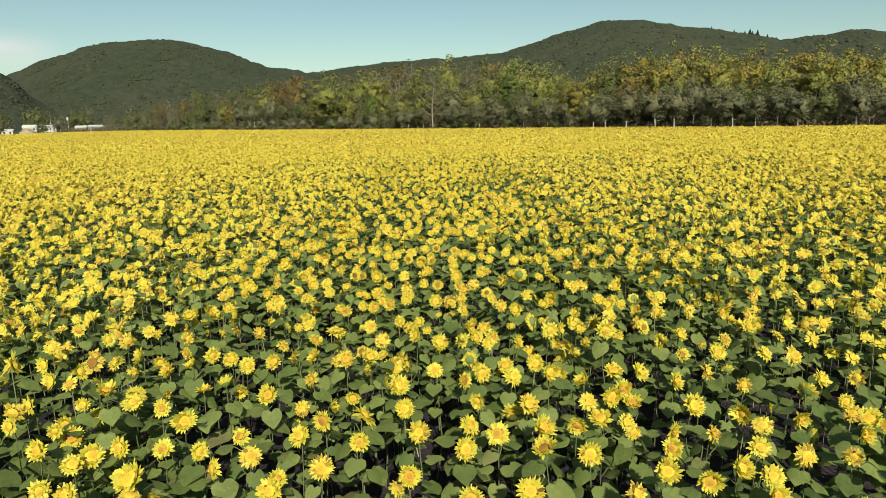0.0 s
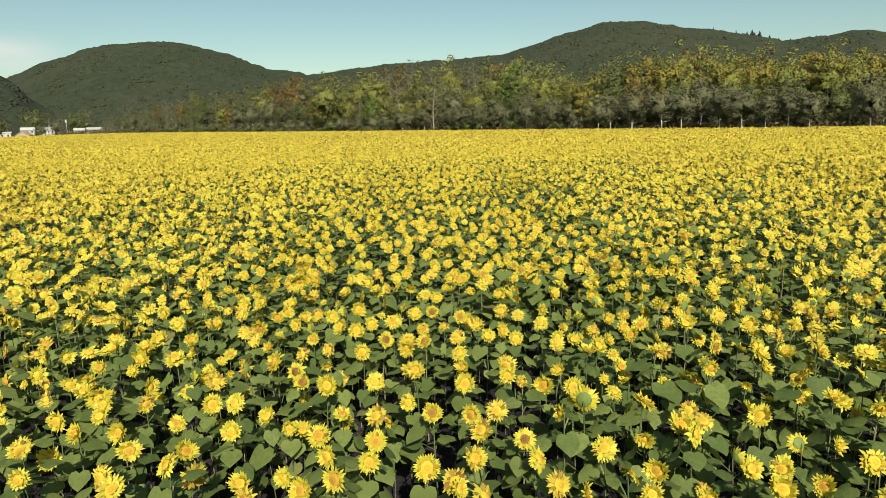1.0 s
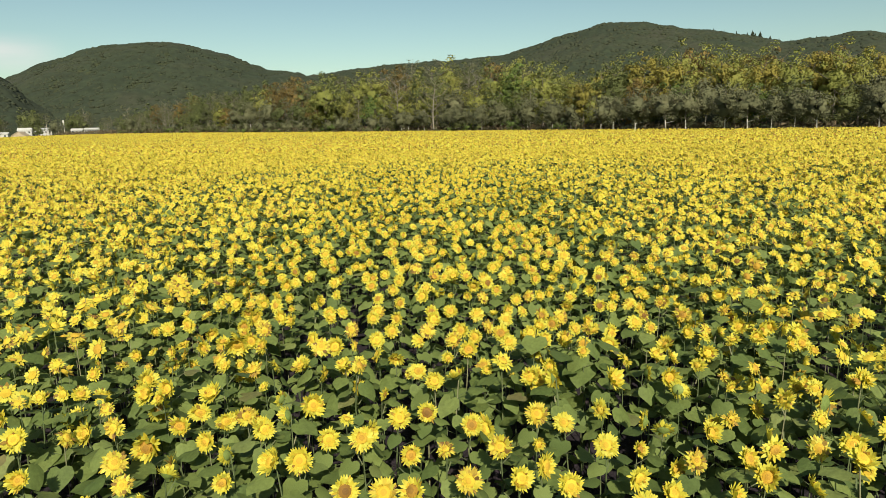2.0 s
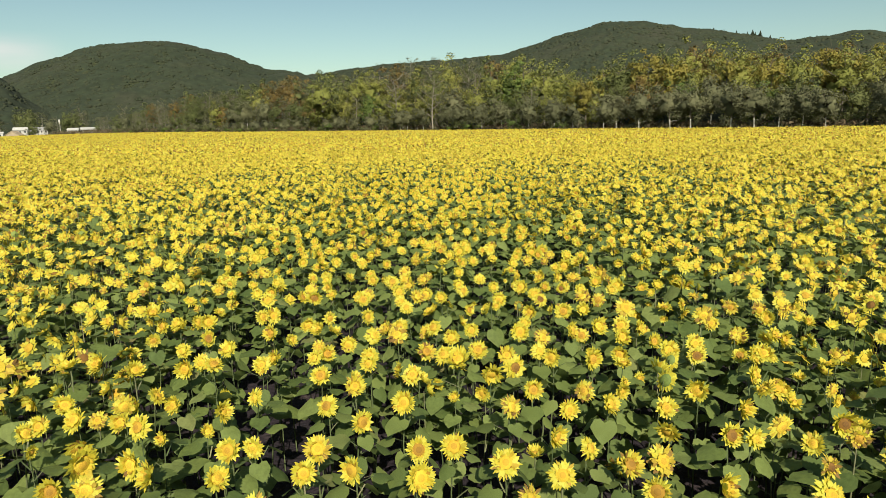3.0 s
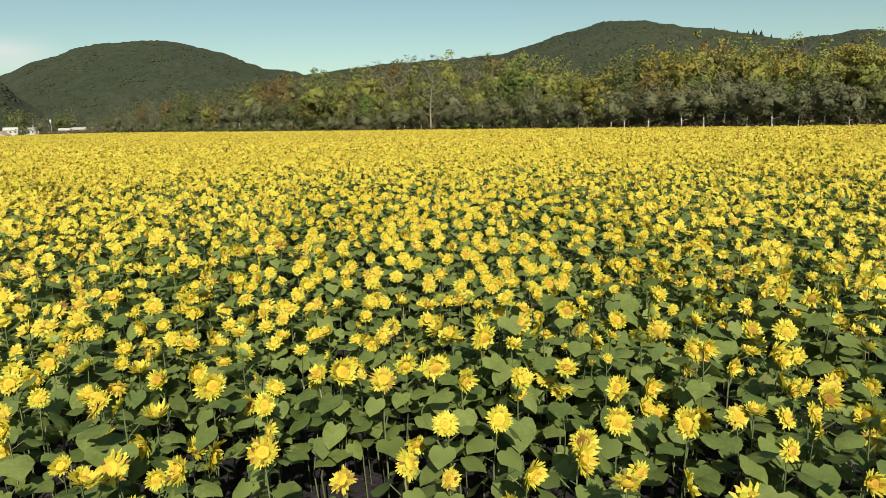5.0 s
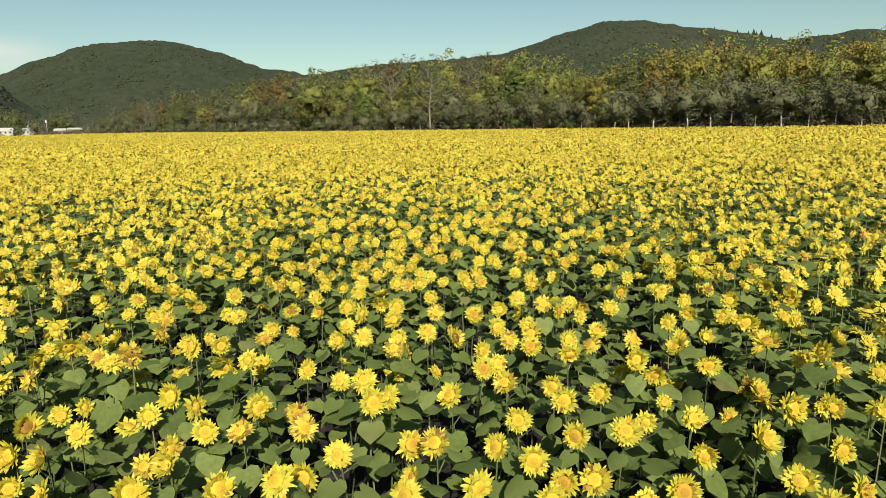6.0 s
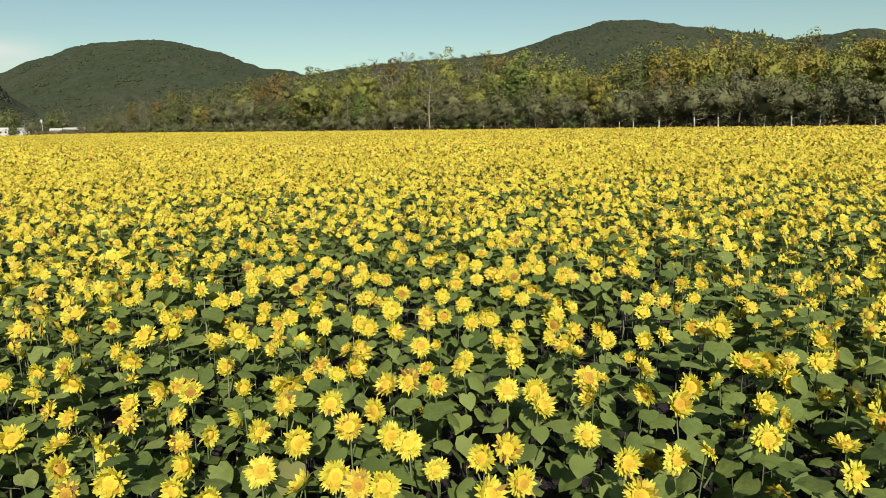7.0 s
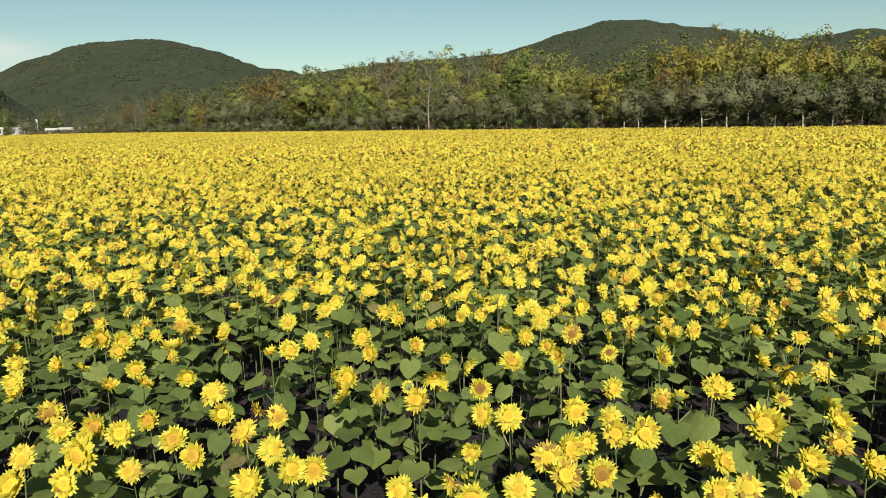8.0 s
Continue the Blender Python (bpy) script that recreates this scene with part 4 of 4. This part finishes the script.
BLOOMS_B = [(2.35, 8.15), (1.06, 8.24), (-1.17, 8.33), (-0.79, 8.34), (0.91, 8.35), (-2.10, 8.38), (2.27, 8.44), (2.51, 8.44), (-0.58, 8.46), (1.66, 8.47), (3.15, 8.47), (0.03, 8.59), (-0.97, 8.60), (-2.28, 8.64), (0.82, 8.66), (-2.89, 8.68), (-0.39, 8.69), (0.37, 8.71), (1.36, 8.78), (3.10, 8.80), (-0.70, 8.88), (0.79, 8.94), (-1.85, 9.00), (-0.37, 9.04), (-2.30, 9.08), (0.48, 9.10), (-0.82, 9.13), (2.77, 9.24), (-1.56, 9.26), (-2.81, 9.29), (-2.47, 9.32), (0.42, 9.39), (-2.05, 9.43), (2.26, 9.43), (0.08, 9.45), (0.63, 9.48), (-2.79, 9.61), (-3.17, 9.64), (-2.47, 9.76), (-1.67, 9.77), (-1.91, 9.82), (1.37, 9.93), (0.39, 10.09), (-0.91, 10.10), (-1.15, 10.16), (-0.47, 10.18), (0.80, 10.20), (-0.09, 10.39)]
BLOOMS_C = [(2.56, 10.85), (3.12, 10.90), (0.38, 10.94), (-0.67, 11.01), (1.46, 11.06), (2.00, 11.08), (-1.06, 11.11), (1.64, 11.16), (3.23, 11.18), (2.58, 11.22), (-0.45, 11.24), (-1.72, 11.24), (-0.19, 11.28), (0.01, 11.30), (1.03, 11.32), (2.37, 11.36), (0.70, 11.38), (0.38, 11.40), (3.79, 11.46), (-1.29, 11.48), (-1.99, 11.50), (0.88, 11.53), (2.31, 11.53), (-2.72, 11.58), (2.55, 11.65), (2.91, 11.69), (-0.82, 11.71), (-2.16, 11.74), (1.40, 11.77), (-0.04, 11.80), (0.63, 11.82), (-0.41, 11.97), (2.25, 12.01), (-1.61, 12.10), (-0.69, 12.11), (-3.11, 12.13), (1.18, 12.21), (0.44, 12.23), (-1.89, 12.28), (0.98, 12.31), (-0.15, 12.36), (-1.59, 12.42), (1.56, 12.45), (0.09, 12.47), (-1.43, 12.50), (-1.82, 12.53), (-0.92, 12.69), (0.15, 13.05)]
BLOOMS_D = [(2.52, 14.66), (0.78, 14.76), (1.59, 14.82), (1.97, 14.82), (-1.12, 14.94), (0.13, 14.97), (1.04, 15.00), (2.73, 15.00), (-1.94, 15.03), (-2.18, 15.04), (-0.60, 15.06), (1.48, 15.08), (0.69, 15.09), (-1.58, 15.12), (-0.28, 15.14), (2.80, 15.24), (-1.76, 15.25), (1.28, 15.34), (0.12, 15.36), (2.43, 15.36), (-0.57, 15.38), (0.37, 15.42), (2.29, 15.42), (-1.18, 15.44), (-1.03, 15.48), (3.17, 15.53), (2.74, 15.59), (-0.32, 15.77), (-1.95, 15.79), (2.57, 15.80), (-2.74, 15.87), (2.03, 15.90), (-2.14, 15.91), (1.59, 15.96), (-2.35, 15.96), (0.82, 15.98), (-2.54, 16.00), (1.29, 16.01), (-1.45, 16.05), (0.01, 16.10), (2.39, 16.13), (-0.61, 16.14), (1.04, 16.19), (-1.85, 16.20), (-2.73, 16.20), (-1.20, 16.25), (-0.44, 16.44), (-0.75, 16.67)]
BLOOMS_E = [(2.31, 18.95), (1.58, 19.00), (1.08, 19.03), (2.16, 19.12), (-0.17, 19.13), (-0.64, 19.13), (0.03, 19.17), (1.56, 19.27), (-1.61, 19.27), (0.17, 19.28), (-1.87, 19.28), (0.36, 19.29), (2.57, 19.30), (-1.46, 19.33), (2.15, 19.33), (-1.29, 19.34), (-0.70, 19.37), (-0.61, 19.48), (3.01, 19.50), (-1.07, 19.52), (-2.08, 19.55), (-0.21, 19.57), (1.44, 19.57), (2.01, 19.60), (1.74, 19.62), (0.64, 19.63), (1.06, 19.71), (2.46, 19.71), (-1.40, 19.73), (2.78, 19.73), (-1.93, 19.74), (-0.06, 19.83), (-2.24, 19.92), (-0.31, 19.93), (0.59, 19.97), (-1.19, 19.99), (2.24, 20.05), (1.79, 20.08), (0.92, 20.11), (-0.38, 20.20), (0.13, 20.22), (-0.13, 20.24), (-0.59, 20.24), (-1.28, 20.32), (-1.50, 20.36), (-1.01, 20.51), (0.61, 20.55), (-0.16, 20.61)]
BLOOMS_F = [(2.85, 27.78), (1.27, 27.86), (1.97, 27.87), (0.52, 27.88), (2.61, 27.88), (-0.52, 27.96), (1.38, 27.99), (1.54, 27.99), (-0.18, 28.00), (-1.00, 28.00), (-1.46, 28.06), (-1.70, 28.11), (3.02, 28.19), (1.24, 28.23), (2.24, 28.24), (-0.87, 28.25), (0.10, 28.30), (-1.04, 28.32), (2.61, 28.32), (-1.64, 28.36), (1.06, 28.44), (0.68, 28.45), (-1.89, 28.45), (1.85, 28.46), (1.56, 28.48), (-0.99, 28.50), (-1.58, 28.62), (2.34, 28.65), (-0.58, 28.67), (2.05, 28.67), (1.21, 28.68), (-0.82, 28.71), (2.60, 28.71), (-0.20, 28.73), (-1.87, 28.93), (1.58, 28.94), (-1.29, 28.96), (0.23, 29.01), (-0.58, 29.02), (-1.04, 29.05), (0.36, 29.09), (1.87, 29.09), (-1.22, 29.18), (1.21, 29.32), (0.15, 29.34), (1.59, 29.39), (-0.05, 29.52), (1.06, 29.57)]
BLOOMS_G = [(1.90, 32.27), (1.07, 32.30), (3.06, 32.34), (-0.43, 32.39), (1.26, 32.42), (0.52, 32.45), (-0.63, 32.50), (0.37, 32.51), (-1.02, 32.58), (1.90, 32.61), (0.23, 32.63), (2.21, 32.63), (-0.21, 32.65), (1.09, 32.66), (-1.41, 32.69), (-0.64, 32.74), (1.23, 32.75), (2.83, 32.79), (0.64, 32.94), (-0.07, 32.94), (-1.23, 32.96), (1.78, 32.97), (-0.80, 32.99), (0.51, 33.04), (-1.88, 33.04), (-0.69, 33.14), (0.25, 33.15), (-0.38, 33.19), (2.47, 33.29), (-1.27, 33.33), (1.53, 33.34), (0.42, 33.36), (-0.97, 33.41), (1.94, 33.44), (2.33, 33.44), (-1.72, 33.44), (-0.23, 33.49), (0.08, 33.50), (2.69, 33.56), (-1.36, 33.58), (1.54, 33.59), (-1.97, 33.62), (1.35, 33.66), (0.82, 33.74), (-1.01, 33.75), (0.47, 33.76), (-0.64, 33.82), (1.05, 34.13)]
BLOOMS_H = [(2.57, 36.87), (2.41, 36.88), (1.12, 36.95), (1.38, 36.97), (2.89, 36.99), (0.74, 37.09), (1.64, 37.10), (3.39, 37.12), (-0.11, 37.13), (1.86, 37.13), (2.55, 37.15), (-1.15, 37.17), (-1.47, 37.21), (0.07, 37.29), (1.59, 37.29), (2.55, 37.31), (-0.86, 37.33), (0.20, 37.36), (3.38, 37.38), (1.73, 37.46), (-0.55, 37.51), (-1.60, 37.51), (-0.10, 37.54), (1.87, 37.56), (2.25, 37.56), (2.08, 37.59), (-0.77, 37.72), (-1.32, 37.73), (-0.32, 37.78), (-1.15, 37.81), (1.43, 37.83), (1.87, 37.85), (-1.56, 37.86), (2.15, 37.90), (-1.02, 37.95), (1.28, 37.97), (-0.17, 38.02), (-0.55, 38.04), (2.57, 38.09), (-1.80, 38.16), (0.82, 38.17), (0.31, 38.26), (2.26, 38.33), (1.27, 38.37), (0.54, 38.40), (-0.74, 38.43), (0.12, 38.56), (0.26, 38.68)]
BLOOMS_I = [(2.88, 5.49), (3.62, 5.55), (4.05, 5.62), (-0.35, 5.70), (2.31, 5.74), (0.26, 5.75), (1.21, 5.79), (0.75, 5.83), (2.65, 5.83), (2.01, 5.88), (-1.19, 5.89), (-3.62, 5.99), (0.46, 5.99), (0.00, 6.10), (1.03, 6.10), (4.32, 6.14), (3.43, 6.20), (3.74, 6.21), (-3.69, 6.26), (2.60, 6.30), (-1.97, 6.32), (-0.94, 6.40), (-1.70, 6.43), (-4.20, 6.57), (-2.20, 6.58), (-1.29, 6.60), (-2.45, 6.65), (4.24, 6.71), (-3.25, 6.75), (3.28, 6.78), (0.05, 6.83), (0.93, 6.86), (0.46, 6.97), (-0.60, 7.02), (2.09, 7.02), (-4.46, 7.11), (4.15, 7.12), (0.68, 7.15), (3.78, 7.19), (-3.63, 7.20), (2.52, 7.25), (-0.19, 7.27), (-3.92, 7.33), (-2.97, 7.33), (1.75, 7.36), (-2.12, 7.47), (-0.80, 7.58), (-3.61, 7.77)]
BLOOMS_J = [(1.69, 16.87), (2.68, 16.90), (-0.35, 16.96), (0.93, 17.03), (0.35, 17.04), (1.38, 17.04), (2.02, 17.05), (-2.09, 17.06), (-0.87, 17.08), (1.25, 17.11), (1.79, 17.14), (2.75, 17.14), (-0.38, 17.20), (-1.99, 17.21), (0.16, 17.22), (0.67, 17.24), (-1.29, 17.26), (-0.81, 17.26), (-1.77, 17.36), (2.46, 17.41), (2.15, 17.43), (-2.27, 17.49), (-0.92, 17.50), (-0.62, 17.57), (0.44, 17.62), (1.36, 17.62), (1.66, 17.66), (1.14, 17.67), (1.80, 17.69), (2.38, 17.70), (-0.40, 17.72), (-2.13, 17.79), (-1.47, 17.85), (0.65, 17.86), (2.01, 17.90), (2.30, 17.95), (-0.25, 17.99), (-0.99, 18.02), (0.26, 18.02), (-2.60, 18.23), (-2.30, 18.25), (-1.18, 18.35), (-0.54, 18.44), (-0.97, 18.47), (-1.78, 18.59), (-1.66, 18.70), (-0.07, 18.76), (-3.42, 19.05)]
BLOOMS_K = [(1.51, 21.20), (1.76, 21.26), (0.88, 21.34), (0.73, 21.35), (-1.51, 21.36), (-0.89, 21.42), (-1.86, 21.46), (1.64, 21.55), (-1.35, 21.62), (2.20, 21.63), (1.99, 21.64), (1.93, 21.88), (-0.01, 21.91), (-1.08, 21.96), (0.56, 21.96), (0.73, 21.96), (1.23, 22.00), (-0.79, 22.06), (1.76, 22.09), (0.38, 22.16), (1.14, 22.17), (-0.72, 22.23), (0.17, 22.23), (-1.77, 22.24), (2.18, 22.25), (-1.45, 22.27), (-0.29, 22.30), (0.85, 22.39), (1.32, 22.46), (0.19, 22.59), (-2.52, 22.60), (0.47, 22.60), (-2.18, 22.79), (0.06, 22.96), (-1.24, 22.97), (1.92, 23.08), (-0.09, 23.14), (0.86, 23.16), (-1.51, 23.17), (-0.94, 23.31), (-2.70, 23.32), (-2.05, 23.68), (1.35, 23.70), (-2.62, 23.76), (-0.88, 23.77), (0.37, 23.78), (-3.21, 23.90), (-2.98, 24.09)]
BLOOMS_L = [(2.52, 21.16), (-0.50, 21.31), (2.08, 21.35), (2.66, 21.44), (2.45, 21.56), (3.71, 22.48), (3.51, 22.66), (2.95, 22.74), (3.90, 23.05), (2.94, 23.06), (3.49, 23.36), (2.87, 23.49), (3.86, 23.53), (-0.47, 23.91), (1.46, 23.97), (2.16, 24.14), (3.55, 24.14), (1.73, 24.21), (0.62, 24.22), (0.97, 24.34), (3.94, 24.35), (-2.30, 24.40), (3.24, 24.46), (-0.63, 24.59), (0.16, 24.95), (-1.51, 25.00), (-3.15, 25.14), (-2.76, 25.17)]
BLOOMS_M = [(1.51, 30.07), (2.07, 30.11), (1.08, 30.12), (2.85, 30.18), (2.43, 30.19), (-0.16, 30.27), (1.35, 30.30), (1.88, 30.31), (-1.54, 30.35), (-1.25, 30.36), (0.85, 30.39), (0.03, 30.44), (0.35, 30.46), (1.59, 30.47), (0.61, 30.50), (2.21, 30.50), (2.94, 30.63), (-0.67, 30.65), (-0.94, 30.65), (1.27, 30.65), (-0.86, 30.74), (-0.15, 30.77), (2.11, 30.78), (1.60, 30.80), (0.29, 30.92), (1.09, 31.03), (-2.05, 31.14), (1.96, 31.17), (1.38, 31.21), (2.52, 31.22), (0.70, 31.23), (3.33, 31.26), (-1.34, 31.27), (-1.47, 31.28), (3.85, 31.29), (-0.49, 31.30), (-2.29, 31.36), (-0.83, 31.37), (0.29, 31.46), (-0.25, 31.56), (1.61, 31.57), (-1.88, 31.61), (-2.24, 31.71), (0.67, 31.72), (-2.67, 31.87), (-0.65, 31.88), (-1.65, 32.12), (-0.85, 32.18)]
BLOOMS_N = [(2.69, 34.59), (1.99, 34.60), (0.69, 34.64), (2.36, 34.67), (-0.62, 34.72), (1.55, 34.74), (2.91, 34.80), (1.87, 34.81), (1.37, 34.84), (-0.83, 34.85), (2.11, 34.89), (-0.63, 35.00), (3.31, 35.01), (0.43, 35.02), (-1.25, 35.04), (-1.04, 35.06), (2.00, 35.10), (2.44, 35.11), (-1.72, 35.24), (-0.25, 35.25), (1.38, 35.29), (0.77, 35.31), (1.18, 35.32), (0.17, 35.33), (-0.75, 35.43), (2.96, 35.47), (3.37, 35.52), (2.09, 35.53), (0.93, 35.56), (0.76, 35.62), (-0.93, 35.65), (-0.68, 35.65), (2.27, 35.74), (-2.01, 35.83), (3.63, 35.84), (3.32, 35.86), (-1.78, 35.89), (1.16, 35.92), (0.35, 35.93), (-0.48, 35.94), (-1.02, 35.98), (1.81, 35.98), (2.96, 36.05), (0.92, 36.24), (0.07, 36.36), (0.45, 36.36), (-1.65, 36.38), (-1.45, 36.39)]
BLOOMS_O = [(3.00, 38.23), (3.67, 38.42), (3.94, 38.46), (-1.03, 38.71), (3.59, 38.73), (2.82, 38.86), (-1.57, 38.96), (2.46, 39.06), (-2.26, 39.08), (-1.33, 39.20), (0.40, 39.20), (-2.76, 39.25), (-0.36, 39.30), (4.28, 39.31), (0.75, 39.36), (3.89, 39.42), (2.22, 39.44), (-1.93, 39.47), (1.78, 39.53), (-0.22, 39.63), (0.25, 39.67), (3.46, 39.72), (2.88, 39.83), (-1.10, 39.88), (2.01, 39.91), (4.36, 40.01), (5.36, 40.05), (2.74, 40.13), (-0.55, 40.15), (3.85, 40.16), (0.60, 40.18), (-2.89, 40.22), (5.15, 40.24), (-2.51, 40.28), (0.42, 40.40), (2.51, 40.40), (-1.79, 40.61), (-2.26, 41.00)]
BLOOMS_P = [(2.02, 13.98), (1.77, 14.05), (0.97, 14.10), (1.59, 14.13), (-0.92, 14.14), (-1.69, 14.17), (2.93, 14.18), (1.36, 14.21), (-0.04, 14.22), (-0.48, 14.22), (0.38, 14.23), (-2.43, 14.29), (0.90, 14.30), (-2.21, 14.35), (0.63, 14.39), (-1.90, 14.40), (1.26, 14.43), (2.15, 14.43), (-1.21, 14.45), (2.67, 14.54), (0.08, 14.58), (-0.35, 14.59), (0.48, 14.59), (-0.81, 14.71), (-1.85, 14.74)]
BLOOMS = np.array(BLOOMS_A + BLOOMS_B + BLOOMS_C + BLOOMS_D + BLOOMS_E + BLOOMS_F + BLOOMS_G + BLOOMS_H + BLOOMS_I + BLOOMS_J + BLOOMS_K + BLOOMS_L + BLOOMS_M + BLOOMS_N + BLOOMS_O + BLOOMS_P)

# the whole field between the camera and the wood, in belts
fx, fy = sow(-62, 66, 1.5, 72, DENSITY)
keep = thinned(fx, fy) & in_view(fx, fy)
fx, fy = fx[keep], fy[keep]
clear = np.hypot(fx[:, None] - BLOOMS[None, :, 0], fy[:, None] - BLOOMS[None, :, 1]).min(1)
clear = clear > 0.2 + 0.22 * plants.uniform(0, 1, clear.size)
fx, fy = fx[clear], fy[clear]
keep = (np.abs(fx - walk_x(fy)) > 3.7) | (fy > 40.5) | (plants.uniform(0, 1, fx.size) < 0.92)
fx, fy = fx[keep], fy[keep]
singles = np.argsort(np.argsort(np.abs(BLOOMS[:, 0] - 0.028 * BLOOMS[:, 1]))) < 300
chosen = np.r_[np.zeros(fx.size, bool), np.ones(int((~singles).sum()), bool)]
fx, fy = np.r_[fx, BLOOMS[~singles, 0]], np.r_[fy, BLOOMS[~singles, 1]]
side = np.abs(fx - walk_x(fy))
near = (side < 3.7) & (fy < 40.5)
middle = (side < 11) & (fy < 50) & ~near
outer = ~near & ~middle

HEADS_FULL = [head_full(s) for s in range(10)]
BODIES_FULL = [body_full(s) for s in range(10)]
crop("sunflower_stand", "blooming sunflowers with yellow heads and broad green leaves", fx[near], fy[near], HEADS_FULL, BODIES_FULL, chosen=chosen[near], smooth=True)
crop("sunflower_stand", "blooming sunflowers with leafy stems farther into the field", fx[middle], fy[middle], [head_mid(s) for s in range(8)], [body_mid(s + 40, 5, True, 1.1, 0.87) for s in range(8)], 1.08, chosen=chosen[middle])
crop("sunflower_stand", "dense belt of blooming sunflowers", fx[outer], fy[outer], [head_far(s) for s in range(8)], [body_mid(s + 60, 2, False, 1.5, 0.80, FAR_LEAF) for s in range(8)], 1.1)
lx, ly = sow(-95, 95, 72, 112, 7.4)
keep = in_view(lx, ly) & (ly < field_edge(lx)) & thinned(lx, ly)
crop("sunflower_stand", "far belt of blooming sunflowers", lx[keep], ly[keep], [head_speck(s, 6) for s in range(10)], [body_mid(s + 70, 1, False, 1.9, 0.76, FAR_LEAF) for s in range(6)], 1.15, 1.0)
lx, ly = sow(-230, 130, 112, 300, 4.0)
keep = in_view(lx, ly) & (ly < field_edge(lx)) & thinned(lx, ly)
crop("sunflower_stand", "sunflowers that merge into a yellow sheet", lx[keep], ly[keep], [head_speck(s, 4) for s in range(10)], [], 1.35, 1.1)
lx, ly = sow(-230, 130, 112, 300, 0.5)
keep = in_view(lx, ly) & (ly < field_edge(lx))
crop("sunflower_leaves", "green leaves below the distant sunflowers", lx[keep], ly[keep], [], [body_mid(s + 80, 2, False, 2.6, 0.74, FAR_LEAF) for s in range(6)])

# the same crop goes on beside and behind the view
lx, ly = sow(-50, 50, -12, 62, 3.6)
keep = ~in_view(lx, ly) | (ly < 1.5)
crop("sunflower_stand", "sunflowers at the side of the field", lx[keep], ly[keep], [head_far(s, 6, 0) for s in range(8)], [body_mid(s + 90, 4, False, 1.9, 0.88, FAR_LEAF) for s in range(6)], 1.3)

# ---------------------------------------------------------------- single sunflowers along the way


def build_sunflower(seed, tip, size):
    """One plant of height 1 with its stem, leaves and head."""
    root = new("sunflower")
    stems = Pile().add(*stem_shape(seed, 5))
    for k, turn, base, end, length in leaf_places(seed, 9):
        stems.add(*stalk_shape(base, end))
    v, t, _ = stems.all()
    piece("stem", v, t, STEM, root)
    for k, turn, base, end, length in leaf_places(seed, 9):
        pv, pt = LEAVES[k]
        piece("leaf", pv, pt, LEAF, root, Matrix.Translation(end) @ Matrix(turn.tolist()).to_4x4() @ Matrix.Scale(length, 4), True)
    (pv, pt, _), (dv, dt), (cv, ct) = head_parts(seed)
    ahead = Vector((0, -math.sin(tip), math.cos(tip)))
    m = Matrix.Translation(Vector((0, 0, 1)) + ahead * (0.34 * size)) @ Matrix.Rotation(tip, 4, "X") @ Matrix.Scale(size, 4)
    head = piece("flower_head", cv, ct, CALYX, root, m)
    disc = piece("disc", dv, dt, DISC, head, None, True)
    if len(disc.data.materials) < 2:
        disc.data.materials.append(DISC_CORE)
        disc.data.polygons.foreach_set("material_index", np.where(np.arange(len(dt)) < 10, 1, 0).astype(np.int32))
    petals = piece("petals", pv, pt, PETAL, head)
    dry = dry_share(seed, pt)
    petals.data.materials.append(PETAL_DRY)
    petals.data.polygons.foreach_set("material_index", dry.astype(np.int32))
    return tagged(root, "sunflower past its bloom with withering brown petals" if dry.mean() > 0.25 else "sunflower in full bloom with a yellow head and broad leaves", "sunflower", "sunflowers that stand out in the field")


sx, sy = BLOOMS[singles].T
own = len(sx)
tall, az = plants.normal(1.23, 0.02, own), plants.normal(0.05, 0.45, own)
tip, size = np.radians(90 - plants.uniform(8, 42, own)), plants.uniform(0.094, 0.118, own)
first = []
for k in range(len(sx)):
    m = Matrix.LocRotScale((sx[k], sy[k], float(ground_z(sx[k], sy[k]))), Euler((0, 0, az[k])), Vector((tall[k],) * 3))
    if len(first) < 14:
        o = build_sunflower(300 + len(first), tip[k], size[k] / tall[k])
        o.matrix_basis = m
        first.append(o)
    else:
        o = copy_thing(first[k % 14], Matrix.Identity(4))
        o.matrix_basis = m
